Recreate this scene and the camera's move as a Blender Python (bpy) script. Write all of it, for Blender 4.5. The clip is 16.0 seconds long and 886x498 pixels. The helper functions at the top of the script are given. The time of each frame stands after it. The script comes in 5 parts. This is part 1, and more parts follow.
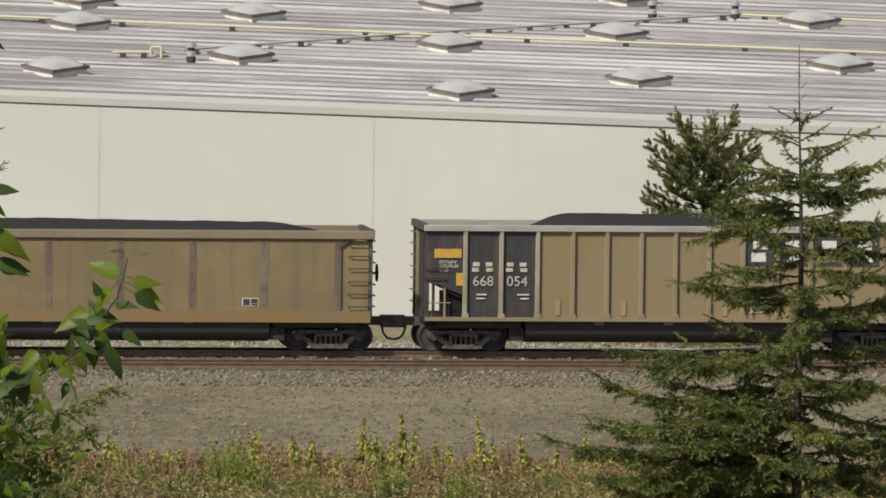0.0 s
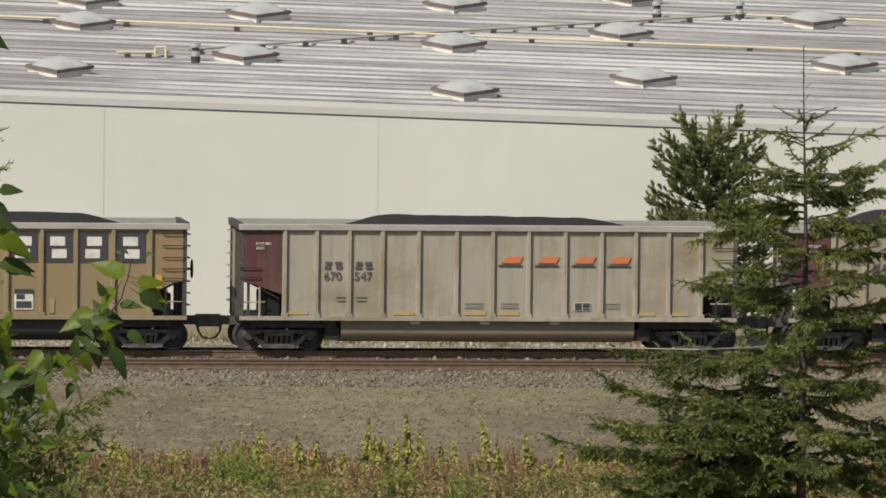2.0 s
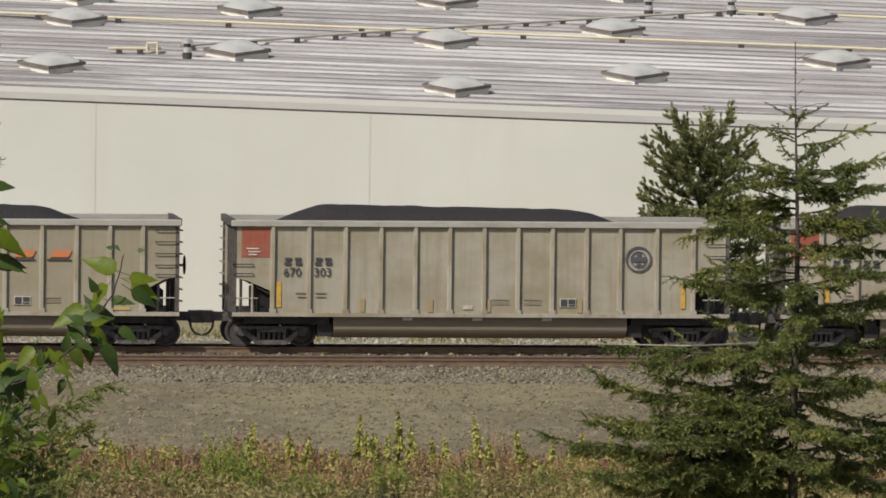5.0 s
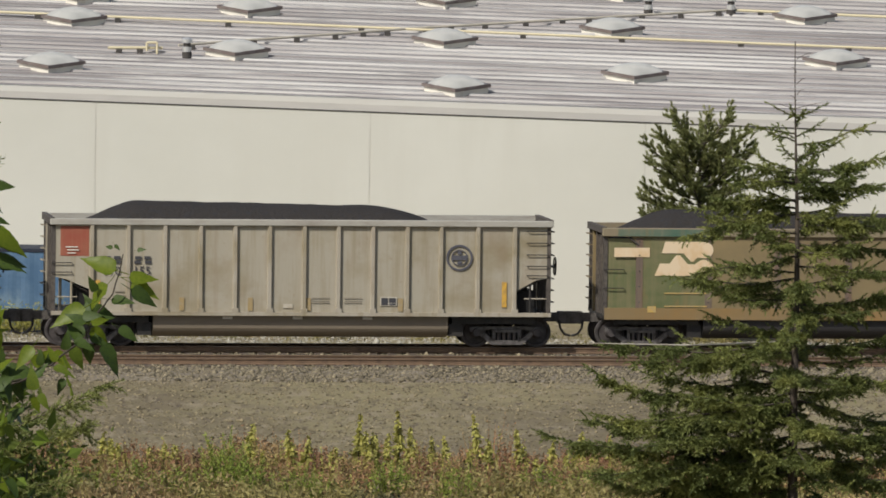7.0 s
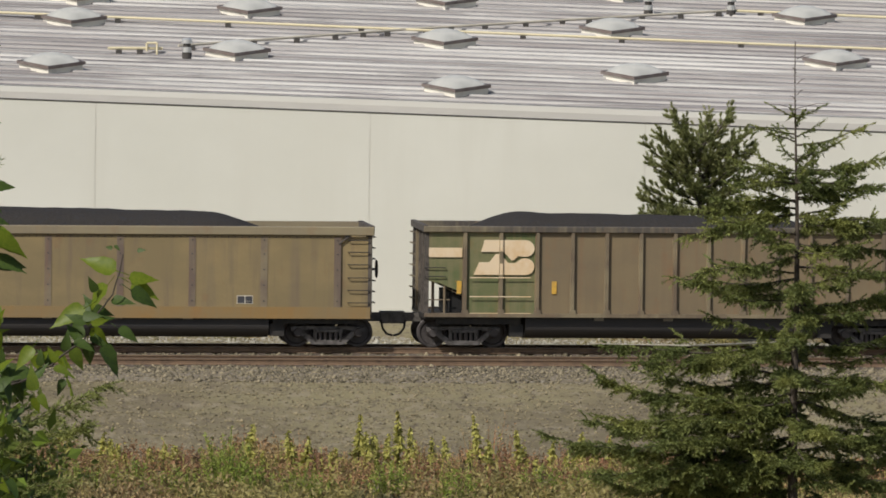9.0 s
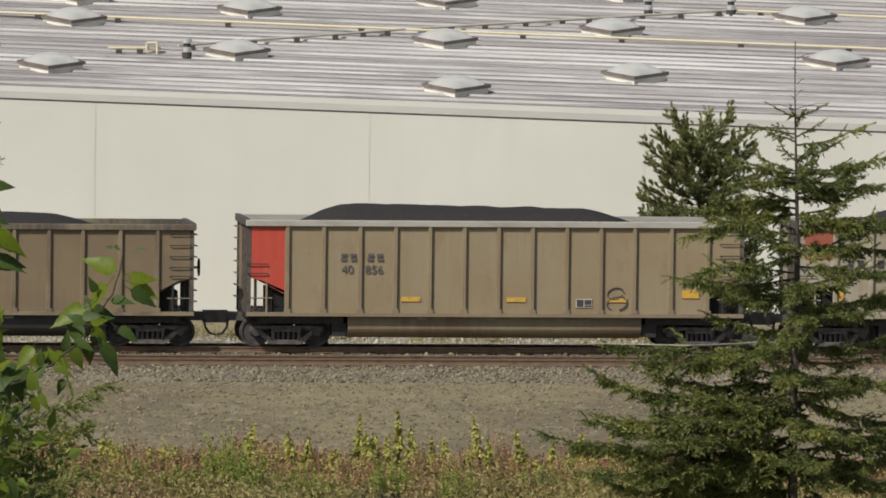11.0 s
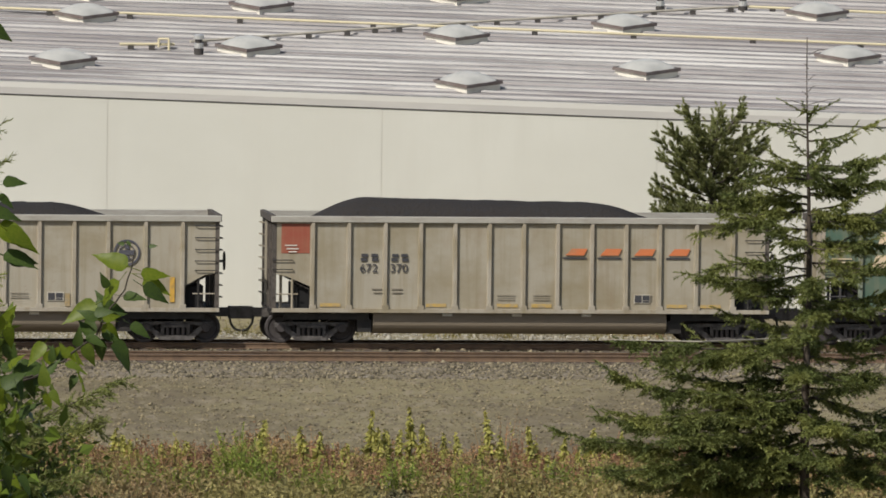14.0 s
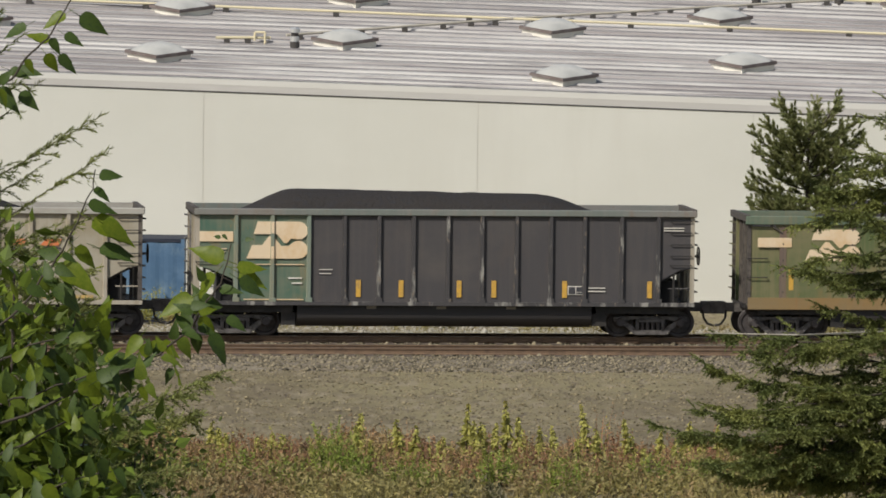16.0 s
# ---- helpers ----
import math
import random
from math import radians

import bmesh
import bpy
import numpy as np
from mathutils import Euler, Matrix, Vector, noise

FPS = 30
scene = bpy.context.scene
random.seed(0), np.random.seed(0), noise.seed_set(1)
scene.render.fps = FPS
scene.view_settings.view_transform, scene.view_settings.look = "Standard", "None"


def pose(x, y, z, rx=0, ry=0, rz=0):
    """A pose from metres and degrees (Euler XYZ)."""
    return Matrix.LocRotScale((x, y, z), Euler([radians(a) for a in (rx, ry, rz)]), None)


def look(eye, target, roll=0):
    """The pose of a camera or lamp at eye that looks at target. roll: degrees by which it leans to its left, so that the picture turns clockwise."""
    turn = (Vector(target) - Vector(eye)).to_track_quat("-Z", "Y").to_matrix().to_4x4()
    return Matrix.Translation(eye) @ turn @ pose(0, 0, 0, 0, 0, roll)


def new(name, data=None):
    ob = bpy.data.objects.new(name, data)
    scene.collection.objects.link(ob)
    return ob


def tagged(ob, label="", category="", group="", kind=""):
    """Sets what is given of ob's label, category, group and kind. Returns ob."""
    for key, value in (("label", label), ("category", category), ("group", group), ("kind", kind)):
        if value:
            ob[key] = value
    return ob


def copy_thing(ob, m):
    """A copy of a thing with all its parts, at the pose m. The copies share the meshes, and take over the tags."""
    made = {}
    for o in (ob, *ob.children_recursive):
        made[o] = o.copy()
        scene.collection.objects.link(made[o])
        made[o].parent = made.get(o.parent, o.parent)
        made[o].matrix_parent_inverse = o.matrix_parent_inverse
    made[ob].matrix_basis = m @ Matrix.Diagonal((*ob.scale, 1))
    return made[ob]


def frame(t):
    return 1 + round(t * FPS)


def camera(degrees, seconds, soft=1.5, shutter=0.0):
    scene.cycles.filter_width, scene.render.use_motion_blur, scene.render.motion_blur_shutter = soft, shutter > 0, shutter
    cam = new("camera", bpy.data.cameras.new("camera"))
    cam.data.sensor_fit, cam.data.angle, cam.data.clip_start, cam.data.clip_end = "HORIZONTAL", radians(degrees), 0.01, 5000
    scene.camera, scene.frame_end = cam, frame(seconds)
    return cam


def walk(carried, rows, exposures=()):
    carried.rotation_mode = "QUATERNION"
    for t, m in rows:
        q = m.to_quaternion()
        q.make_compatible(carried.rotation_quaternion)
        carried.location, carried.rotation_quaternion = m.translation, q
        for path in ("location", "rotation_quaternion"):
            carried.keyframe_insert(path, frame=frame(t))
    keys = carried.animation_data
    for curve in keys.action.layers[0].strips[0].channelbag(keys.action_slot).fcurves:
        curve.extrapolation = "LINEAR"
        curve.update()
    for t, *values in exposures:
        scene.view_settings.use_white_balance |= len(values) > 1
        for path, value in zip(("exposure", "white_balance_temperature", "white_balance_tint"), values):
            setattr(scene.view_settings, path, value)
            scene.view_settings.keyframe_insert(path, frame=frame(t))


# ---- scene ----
LENS, PITCH_DOWN, ROLL, EYE_Z = 14900.0, 3.137, 0.69, 16.7
TURN = 7.0            # the railway runs a little askew to the view
TRACK_Y = 251.9       # middle of the far track straight ahead
cam = camera(6.024, 16.0, soft=1.7)
BASE = pose(0, 0, EYE_Z, 90 - PITCH_DOWN, 0, 0) @ pose(0, 0, 0, 0, 0, ROLL)
# seconds, swing to the left and upwards, as parts of LENS
SWING = [(0.0, 7.2, 7.8), (0.5, 0.8, 1.7), (0.75, 15.0, 0.8), (1.0, 22.7, 0.3), (1.2, 35.7, -3.2), (1.4, 36.8, 1.8), (1.5, 33.1, 5.2), (1.8, 24.0, 12.5), (2.0, 15.2, 7.8), (2.5, 7.1, 0.7),
         (3.0, 3.2, 0.1), (3.5, 4.2, -1.1), (4.0, 1.1, 0.6), (5.2, 0.4, 1.2), (6.5, 0.0, 2.0), (7.0, 0.0, 0.0), (7.5, 0.0, 0.1),
         (8.0, 0.0, 1.7), (8.5, 0.1, 1.5), (9.0, -0.1, 0.8), (10.2, -0.1, 0.6), (11.5, -0.1, 0.4), (12.0, 0.0, 0.1), (12.5, 0.0, 0.4),
         (13.0, -0.8, -4.5), (13.5, 3.2, 2.7), (14.0, 20.9, -6.4), (14.5, 23.0, -7.1), (15.0, 48.4, -10.2),
         (15.1, 72.6, -13.5), (15.2, 116.6, -15.5), (15.3, 162.0, -18.0),
         (15.4, 175.3, -17.3), (15.5, 177.3, -18.2), (16.0, 190.8, -18.2)]
walk(cam, [(t, BASE @ Matrix.Rotation(a / LENS, 4, "Y") @ Matrix.Rotation(b / LENS, 4, "X")) for t, a, b in SWING])

# ---- light ----
world = bpy.data.worlds.new("sky")
scene.world = world
world.use_nodes = True
wn = world.node_tree.nodes
sky = wn.new("ShaderNodeTexSky")
sky.sky_type, sky.sun_disc = "NISHITA", False
SUN_AZ, SUN_EL = 218.0, 43.0      # degrees: clockwise from +y, above the horizon
sky.sun_elevation, sky.sun_rotation = radians(SUN_EL), radians(SUN_AZ)
sky.dust_density, sky.air_density = 2.0, 1.0
world.node_tree.links.new(sky.outputs[0], wn["Background"].inputs[0])
wn["Background"].inputs[1].default_value = 0.08
sun = new("sun", bpy.data.lights.new("sun", "SUN"))
sun.data.energy, sun.data.angle, sun.data.color = 3.55, radians(0.6), (1.0, 0.95, 0.88)
a, e = radians(SUN_AZ), radians(SUN_EL)
sun.matrix_basis = look((math.sin(a) * 80, math.cos(a) * 80, math.tan(e) * 80), (0, 0, 0))
scene.view_settings.exposure = 0.15


# ---- materials ----
def mat(name, color, rough=0.7, metal=0.0, spots=(), bump=0.0, bump_scale=20.0, islands=0.0, coat=0.0, translucent=0.0):
    """spots: (scale xyz, colour, low, high, seed) patches of another colour laid over the base one after the other."""
    m = bpy.data.materials.new(name)
    m.use_nodes = True
    n, ln = m.node_tree.nodes, m.node_tree.links
    b = n["Principled BSDF"]
    b.inputs["Roughness"].default_value, b.inputs["Metallic"].default_value = rough, metal
    b.inputs["Base Color"].default_value = (*color, 1)
    co = n.new("ShaderNodeTexCoord")
    last = None
    for scale, col, low, high, seed in spots:
        mp = n.new("ShaderNodeMapping")
        mp.inputs["Scale"].default_value, mp.inputs["Location"].default_value = scale, (seed, seed * 1.7, seed * 0.6)
        ns = n.new("ShaderNodeTexNoise")
        ns.inputs["Scale"].default_value, ns.inputs["Detail"].default_value, ns.inputs["Roughness"].default_value = 1.0, 5.0, 0.62
        rg = n.new("ShaderNodeMapRange")
        rg.inputs["From Min"].default_value, rg.inputs["From Max"].default_value = low, high
        mx = n.new("ShaderNodeMix")
        mx.data_type = "RGBA"
        mx.inputs[7].default_value = (*col, 1)
        ln.new(co.outputs["Object"], mp.inputs[0]), ln.new(mp.outputs[0], ns.inputs[0]), ln.new(ns.outputs[0], rg.inputs[0])
        ln.new(rg.outputs[0], mx.inputs[0])
        if last:
            ln.new(last, mx.inputs[6])
        else:
            mx.inputs[6].default_value = (*color, 1)
        last = mx.outputs[2]
    if islands:
        g = n.new("ShaderNodeNewGeometry")
        hs = n.new("ShaderNodeHueSaturation")
        rg = n.new("ShaderNodeMapRange")
        rg.inputs["To Min"].default_value, rg.inputs["To Max"].default_value = 1 - islands, 1 + islands
        ln.new(g.outputs["Random Per Island"], rg.inputs[0]), ln.new(rg.outputs[0], hs.inputs["Value"])
        if last:
            ln.new(last, hs.inputs["Color"])
        else:
            hs.inputs["Color"].default_value = (*color, 1)
        last = hs.outputs[0]
    if last:
        ln.new(last, b.inputs["Base Color"])
    if bump:
        ns = n.new("ShaderNodeTexNoise")
        ns.inputs["Scale"].default_value, ns.inputs["Detail"].default_value = bump_scale, 4.0
        bp = n.new("ShaderNodeBump")
        bp.inputs["Strength"].default_value, bp.inputs["Distance"].default_value = min(1.0, bump), 0.05
        ln.new(co.outputs["Object"], ns.inputs[0]), ln.new(ns.outputs[0], bp.inputs["Height"]), ln.new(bp.outputs[0], b.inputs["Normal"])
    if translucent:
        tr = n.new("ShaderNodeBsdfTranslucent")
        ad = n.new("ShaderNodeMixShader")
        ad.inputs[0].default_value = translucent
        if last:
            ln.new(last, tr.inputs[0])
        else:
            tr.inputs[0].default_value = (*color, 1)
        ln.new(b.outputs[0], ad.inputs[1]), ln.new(tr.outputs[0], ad.inputs[2])
        ln.new(ad.outputs[0], n["Material Output"].inputs[0])
    return m


def paint(name, color, dust, rust, seed, amount=0.5):
    """Weathered car paint: dust in broad patches, streaks that run down, specks of rust."""
    return mat(name, color, 0.62, 0.0, [((0.35, 1, 0.55), dust, 0.60 - amount * 0.4, 0.78 - amount * 0.2, seed),
                                         ((5.0, 1, 0.28), dust, 0.48, 0.85, seed + 3), ((1.1, 1, 0.5), rust, 0.56, 0.92, seed + 7), ((2.6, 1, 0.16), rust, 0.60, 0.98, seed + 5),
                                         ((9, 9, 7), rust, 0.62, 0.86, seed + 11)], 0.14, 5.0)


TAN, RUST = (0.237, 0.198, 0.118), (0.20, 0.105, 0.05)
GREY = (0.342, 0.312, 0.243)
m_black = mat("black running gear", (0.014, 0.013, 0.012), 0.6, 0, [((2, 2, 2), (0.05, 0.042, 0.034), 0.45, 0.8, 1)], 0.3)
m_frame = mat("greasy grey cast steel", (0.125, 0.115, 0.108), 0.6, 0.1, [((5, 5, 5), (0.05, 0.044, 0.04), 0.42, 0.62, 2)], 0.3)
m_wheel = mat("dusty wheel steel", (0.06, 0.052, 0.05), 0.6, 0.1, [((3, 3, 3), (0.025, 0.021, 0.02), 0.45, 0.65, 3)])
m_coupler = mat("dusty cast coupler steel", (0.10, 0.09, 0.08), 0.75, 0, [((6, 6, 6), (0.05, 0.043, 0.036), 0.45, 0.7, 8)], 0.3)
m_tread = mat("polished tread steel", (0.42, 0.40, 0.38), 0.3, 0.9)
m_coal = mat("coal", (0.036, 0.033, 0.031), 0.9, 0, [((6, 6, 6), (0.035, 0.035, 0.038), 0.5, 0.7, 4)], 1.0, 9.0)
m_coal.node_tree.nodes["Principled BSDF"].inputs["Specular IOR Level"].default_value = 0.1
m_inside = mat("dark car inside", (0.08, 0.07, 0.055), 0.8, 0, [((1, 1, 1), (0.03, 0.03, 0.03), 0.4, 0.7, 5)])
# near-black colour that stands in for the shade inside recesses
m_recess_shade = mat("black recess shade", (0.008, 0.008, 0.008), 0.9)
m_white = mat("stencil white", (0.66, 0.63, 0.55), 0.6, 0, [((3, 3, 3), (0.4, 0.36, 0.28), 0.5, 0.8, 6)])
m_cream = mat("faded cream emblem", (0.66, 0.53, 0.36), 0.6, 0, [((1.5, 1, 1), (0.56, 0.36, 0.16), 0.45, 0.75, 7)])
m_ink = mat("dark stencil", (0.045, 0.045, 0.05), 0.6)
m_dim = mat("dulled dark stencil", (0.085, 0.078, 0.076), 0.7)
# grime, darkened further to paint in the shade of the car ends
m_enddark = mat("grimy shade-darkened end steel", (0.075, 0.064, 0.054), 0.8, 0, [((3, 3, 1), (0.14, 0.12, 0.095), 0.5, 0.75, 4), ((8, 8, 8), (0.035, 0.03, 0.027), 0.5, 0.7, 9)], 0.2)
m_faint = mat("faint stencil", (0.25, 0.22, 0.17), 0.7)
m_plate = mat("dusty pale plate", (0.54, 0.51, 0.43), 0.6, 0, [((5, 1, 5), (0.36, 0.31, 0.23), 0.42, 0.7, 6)])
m_yellow = mat("faded yellow reflector", (0.56, 0.33, 0.05), 0.55, 0, [((6, 1, 6), (0.3, 0.2, 0.08), 0.45, 0.75, 8)])
m_orange = mat("orange emblem", (0.56, 0.17, 0.06), 0.55, 0, [((3, 1, 3), (0.4, 0.2, 0.1), 0.5, 0.8, 9)])
m_dimyellow = mat("dusty yellow reflector", (0.46, 0.31, 0.085), 0.65, 0, [((6, 1, 6), (0.33, 0.27, 0.17), 0.4, 0.7, 8)])
m_stain = mat("dull yellow mark under dust", (0.32, 0.235, 0.105), 0.7, 0, [((6, 1, 6), (0.30, 0.25, 0.165), 0.45, 0.7, 8)])
m_logo = mat("faded blue-black emblem", (0.075, 0.075, 0.09), 0.6)
m_green = paint("weathered green paint", (0.058, 0.118, 0.082), (0.165, 0.17, 0.115), (0.27, 0.155, 0.045), 21, 0.55)
m_green2 = paint("dusty olive paint", (0.078, 0.108, 0.036), (0.19, 0.165, 0.085), (0.23, 0.125, 0.035), 24, 0.5)
m_maroon = paint("dull maroon panel", (0.085, 0.03, 0.03), (0.12, 0.07, 0.05), RUST, 31, 0.3)
m_red = paint("faded red panel", (0.27, 0.06, 0.035), (0.3, 0.12, 0.07), RUST, 33, 0.3)
m_red2 = paint("bright red panel", (0.42, 0.05, 0.03), (0.4, 0.1, 0.06), RUST, 35, 0.2)
m_blackpaint = paint("black paint", (0.036, 0.035, 0.036), (0.07, 0.064, 0.056), RUST, 37, 0.2)


# ---- small builders ----
def box(bm, x0, x1, y0, y1, z0, z1):
    v = [bm.verts.new(p) for p in ((x0, y0, z0), (x1, y0, z0), (x1, y1, z0), (x0, y1, z0), (x0, y0, z1), (x1, y0, z1), (x1, y1, z1), (x0, y1, z1))]
    for q in ((3, 2, 1, 0), (4, 5, 6, 7), (0, 1, 5, 4), (1, 2, 6, 5), (2, 3, 7, 6), (3, 0, 4, 7)):
        bm.faces.new([v[i] for i in q])
    return bm


def prism(bm, outline, y0, y1):
    """A plate of the outline (x, z), anticlockwise as seen from -y, from y0 (front) to y1."""
    a = [bm.verts.new((x, y0, z)) for x, z in outline]
    b = [bm.verts.new((x, y1, z)) for x, z in outline]
    bm.faces.new(a), bm.faces.new(b[::-1])
    k = len(a)
    for i in range(k):
        bm.faces.new((a[(i + 1) % k], a[i], b[i], b[(i + 1) % k]))
    return bm


def tube(bm, p, q, r, r2=None, sides=8):
    p, q, r2 = Vector(p), Vector(q), r if r2 is None else r2
    m = (q - p).to_track_quat("Z", "Y").to_matrix()
    a, b = [], []
    for i in range(sides):
        d = m @ Vector((math.cos(i * math.tau / sides), math.sin(i * math.tau / sides), 0))
        a.append(bm.verts.new(p + d * r)), b.append(bm.verts.new(q + d * r2))
    for i in range(sides):
        bm.faces.new((a[i], a[(i + 1) % sides], b[(i + 1) % sides], b[i]))
    bm.faces.new(a[::-1]), bm.faces.new(b)
    return bm


def mesh_of(name, bm, material, smooth=False):
    me = bpy.data.meshes.new(name)
    bmesh.ops.recalc_face_normals(bm, faces=bm.faces)
    bm.to_mesh(me)
    bm.free()
    me.materials.append(material)
    if smooth:
        me.polygons.foreach_set("use_smooth", [True] * len(me.polygons))
    return me


def part(name, bm, material, parent, label="", smooth=False):
    ob = new(name, bm if isinstance(bm, bpy.types.Mesh) else mesh_of(name, bm, material, smooth))
    ob.parent = parent
    return tagged(ob, label)


def lathe(bm, rings, sides=24, axis="Y"):
    """Rings (place along the axis, radius) joined into a turned body."""
    rows = []
    for s, r in rings:
        ring = []
        for i in range(sides):
            c, w = r * math.cos(i * math.tau / sides), r * math.sin(i * math.tau / sides)
            ring.append(bm.verts.new((c, s, w) if axis == "Y" else ((c, w, s) if axis == "Z" else (s, c, w))))
        rows.append(ring)
    for a, b in zip(rows, rows[1:]):
        for i in range(sides):
            bm.faces.new((a[i], a[(i + 1) % sides], b[(i + 1) % sides], b[i]))
    bm.faces.new(rows[0][::-1]), bm.faces.new(rows[-1])
    return bm


def soup(name, tris, material, parent=None):
    """A mesh of loose triangles from an array (n, 3, 3)."""
    me = bpy.data.meshes.new(name)
    tris = np.asarray(tris, dtype=np.float32)
    k = len(tris)
    me.vertices.add(k * 3), me.loops.add(k * 3), me.polygons.add(k)
    me.vertices.foreach_set("co", tris.reshape(-1))
    me.loops.foreach_set("vertex_index", np.arange(k * 3, dtype=np.int32))
    me.polygons.foreach_set("loop_start", np.arange(0, k * 3, 3, dtype=np.int32))
    me.update()
    me.materials.append(material)
    ob = new(name, me)
    ob.parent = parent
    return ob


def lettering(text, size, material, parent, x, z, y=-1.585, name="lettering", spacing=1.0):
    """Raised paint lettering on a side that faces -y."""
    cu = bpy.data.curves.new("text", "FONT")
    cu.body, cu.size, cu.extrude, cu.space_character, cu.resolution_u = text, size, 0.004, spacing, 3
    ob = bpy.data.objects.new("text", cu)
    me = bpy.data.meshes.new_from_object(ob)
    bpy.data.objects.remove(ob)
    me.transform(Matrix.Translation((x, y, z)) @ Matrix.Rotation(radians(90), 4, "X"))
    me.materials.clear()
    me.materials.append(material)
    return part(name, me, None, parent)


def bars(rows, material, parent, y=-1.585, name="stencil"):
    bm = bmesh.new()
    for x0, x1, z0, z1 in rows:
        box(bm, x0, x1, y - 0.004, y + 0.012, z0, z1)
    return part(name, bm, material, parent)


# ---- the coal train ----
def wheel_mesh():
    bm = bmesh.new()
    for s in (-1, 1):
        lathe(bm, [(s * 0.68, 0.44), (s * 0.69, 0.457), (s * 0.80, 0.457), (s * 0.815, 0.44), (s * 0.815, 0.37), (s * 0.77, 0.33), (s * 0.77, 0.17), (s * 0.84, 0.13)], 28)
    lathe(bm, [(-1.02, 0.085), (-0.7, 0.09), (0.7, 0.09), (1.02, 0.085)], 14)
    for s in (-1, 1):
        for i in range(3):
            w = i * math.tau / 3
            c = (0.055 * math.cos(w), 0.055 * math.sin(w))
            tube(bm, (c[0], s * 1.02, c[1]), (c[0], s * 1.04, c[1]), 0.016, sides=6)
    return mesh_of("wheelset", bm, m_wheel)


WHEEL = wheel_mesh()
RIBS = [-6.13, -5.07, -4.0, -2.96, -1.95, -0.94, 0.07, 1.07, 2.08, 3.09, 4.08, 5.17, 6.25]
HALF, SIDE, TOP, SILL = 7.32, 1.55, 3.83, 1.02
LEFT = 7.31       # the end with the open ladder corner reaches a little farther out
# the bays of another class of car are spaced a little differently
RIBS_B = [-6.0, -5.07, -4.11, -3.14, -2.08, -0.96, 0.1, 1.16, 2.24, 3.31, 4.32, 5.29, 6.25]
ROLLERS = []


def bogie(parent, x, label):
    holder = part("bogie", tube(tube(bmesh.new(), (x, -0.95, 0.5), (x, 0.95, 0.5), 0.16), (x, -0.2, 0.5), (x, -0.2, 0.95), 0.3), m_black, parent, label)
    for s in (-1, 1):
        y0, y1 = (-1.10, -0.93) if s < 0 else (0.93, 1.10)
        bm = bmesh.new()
        box(bm, x - 0.50, x + 0.50, y0, y1, 0.56, 0.65)
        box(bm, x - 0.44, x + 0.44, y0 - 0.02, y1, 0.10, 0.18)
        for g in (-1, 1):
            prism(bm, [(x + g * 0.32, 0.10), (x + g * 0.46, 0.10), (x + g * 0.84, 0.42), (x + g * 1.08, 0.50), (x + g * 1.08, 0.60), (x + g * 0.80, 0.56), (x + g * 0.32, 0.21)][::g], y0, y1)
            prism(bm, [(x + g * 0.46, 0.56), (x + g * 0.82, 0.50), (x + g * 1.08, 0.54), (x + g * 1.08, 0.62), (x + g * 0.80, 0.64), (x + g * 0.46, 0.65)][::g], y0 + 0.01, y1 - 0.01)
            prism(bm, [(x + g * 0.33, 0.17), (x + g * 0.42, 0.17), (x + g * 0.42, 0.57), (x + g * 0.33, 0.57)][::g], y0, y1)
        part("side_frame", bm, m_frame, holder)
        part("spring_seat", box(bmesh.new(), x - 0.33, x + 0.33, y0 - 0.02, y1, 0.185, 0.23), m_frame, holder)
        if s < 0:
            for k in range(4):
                part("spring", tube(bmesh.new(), (x - 0.23 + k * 0.153, y0 + 0.03, 0.23), (x - 0.23 + k * 0.153, y0 + 0.03, 0.50), 0.055, sides=8), m_wheel, holder)
        # black plate added behind the springs to stand for shade in the gaps
        part("spring_backing", box(bmesh.new(), x - 0.33, x + 0.33, *((y0 + 0.10, y0 + 0.14) if s < 0 else (y1 - 0.14, y1 - 0.10)), 0.17, 0.57), m_recess_shade, holder)
        part("bolster_end", box(bmesh.new(), x - 0.33, x + 0.33, y0 - 0.06, y1, 0.47, 0.555), m_frame, holder)
        for w in (-0.89, 0.89):
            bm = lathe(bmesh.new(), [(y0 - 0.10 if s < 0 else y1 - 0.08, 0.12), (y0 + 0.06 if s < 0 else y1 + 0.10, 0.13)], 14)
            bm.verts.ensure_lookup_table()
            for v in bm.verts:
                v.co.x += x + w
                v.co.z += 0.47
            part("bearing_box", bm, m_wheel, holder)
    # black beams, added to fill the shaded space between the wheels with dark
    part("spring_plank", box(bmesh.new(), x - 0.31, x + 0.31, -0.92, 0.92, 0.07, 0.185), m_black, holder)
    for g in (-1, 1):
        part("brake_beam", box(bmesh.new(), x + g * 0.40 - 0.06, x + g * 0.40 + 0.06, -0.80, 0.80, 0.20, 0.42), m_black, holder)
    for w in (-0.89, 0.89):
        ob = part("wheelset", WHEEL, None, holder)
        at = (x + w) * 1.0205
        ob.matrix_basis = pose(at, 0, 0.457)
        ROLLERS.append((ob, at))


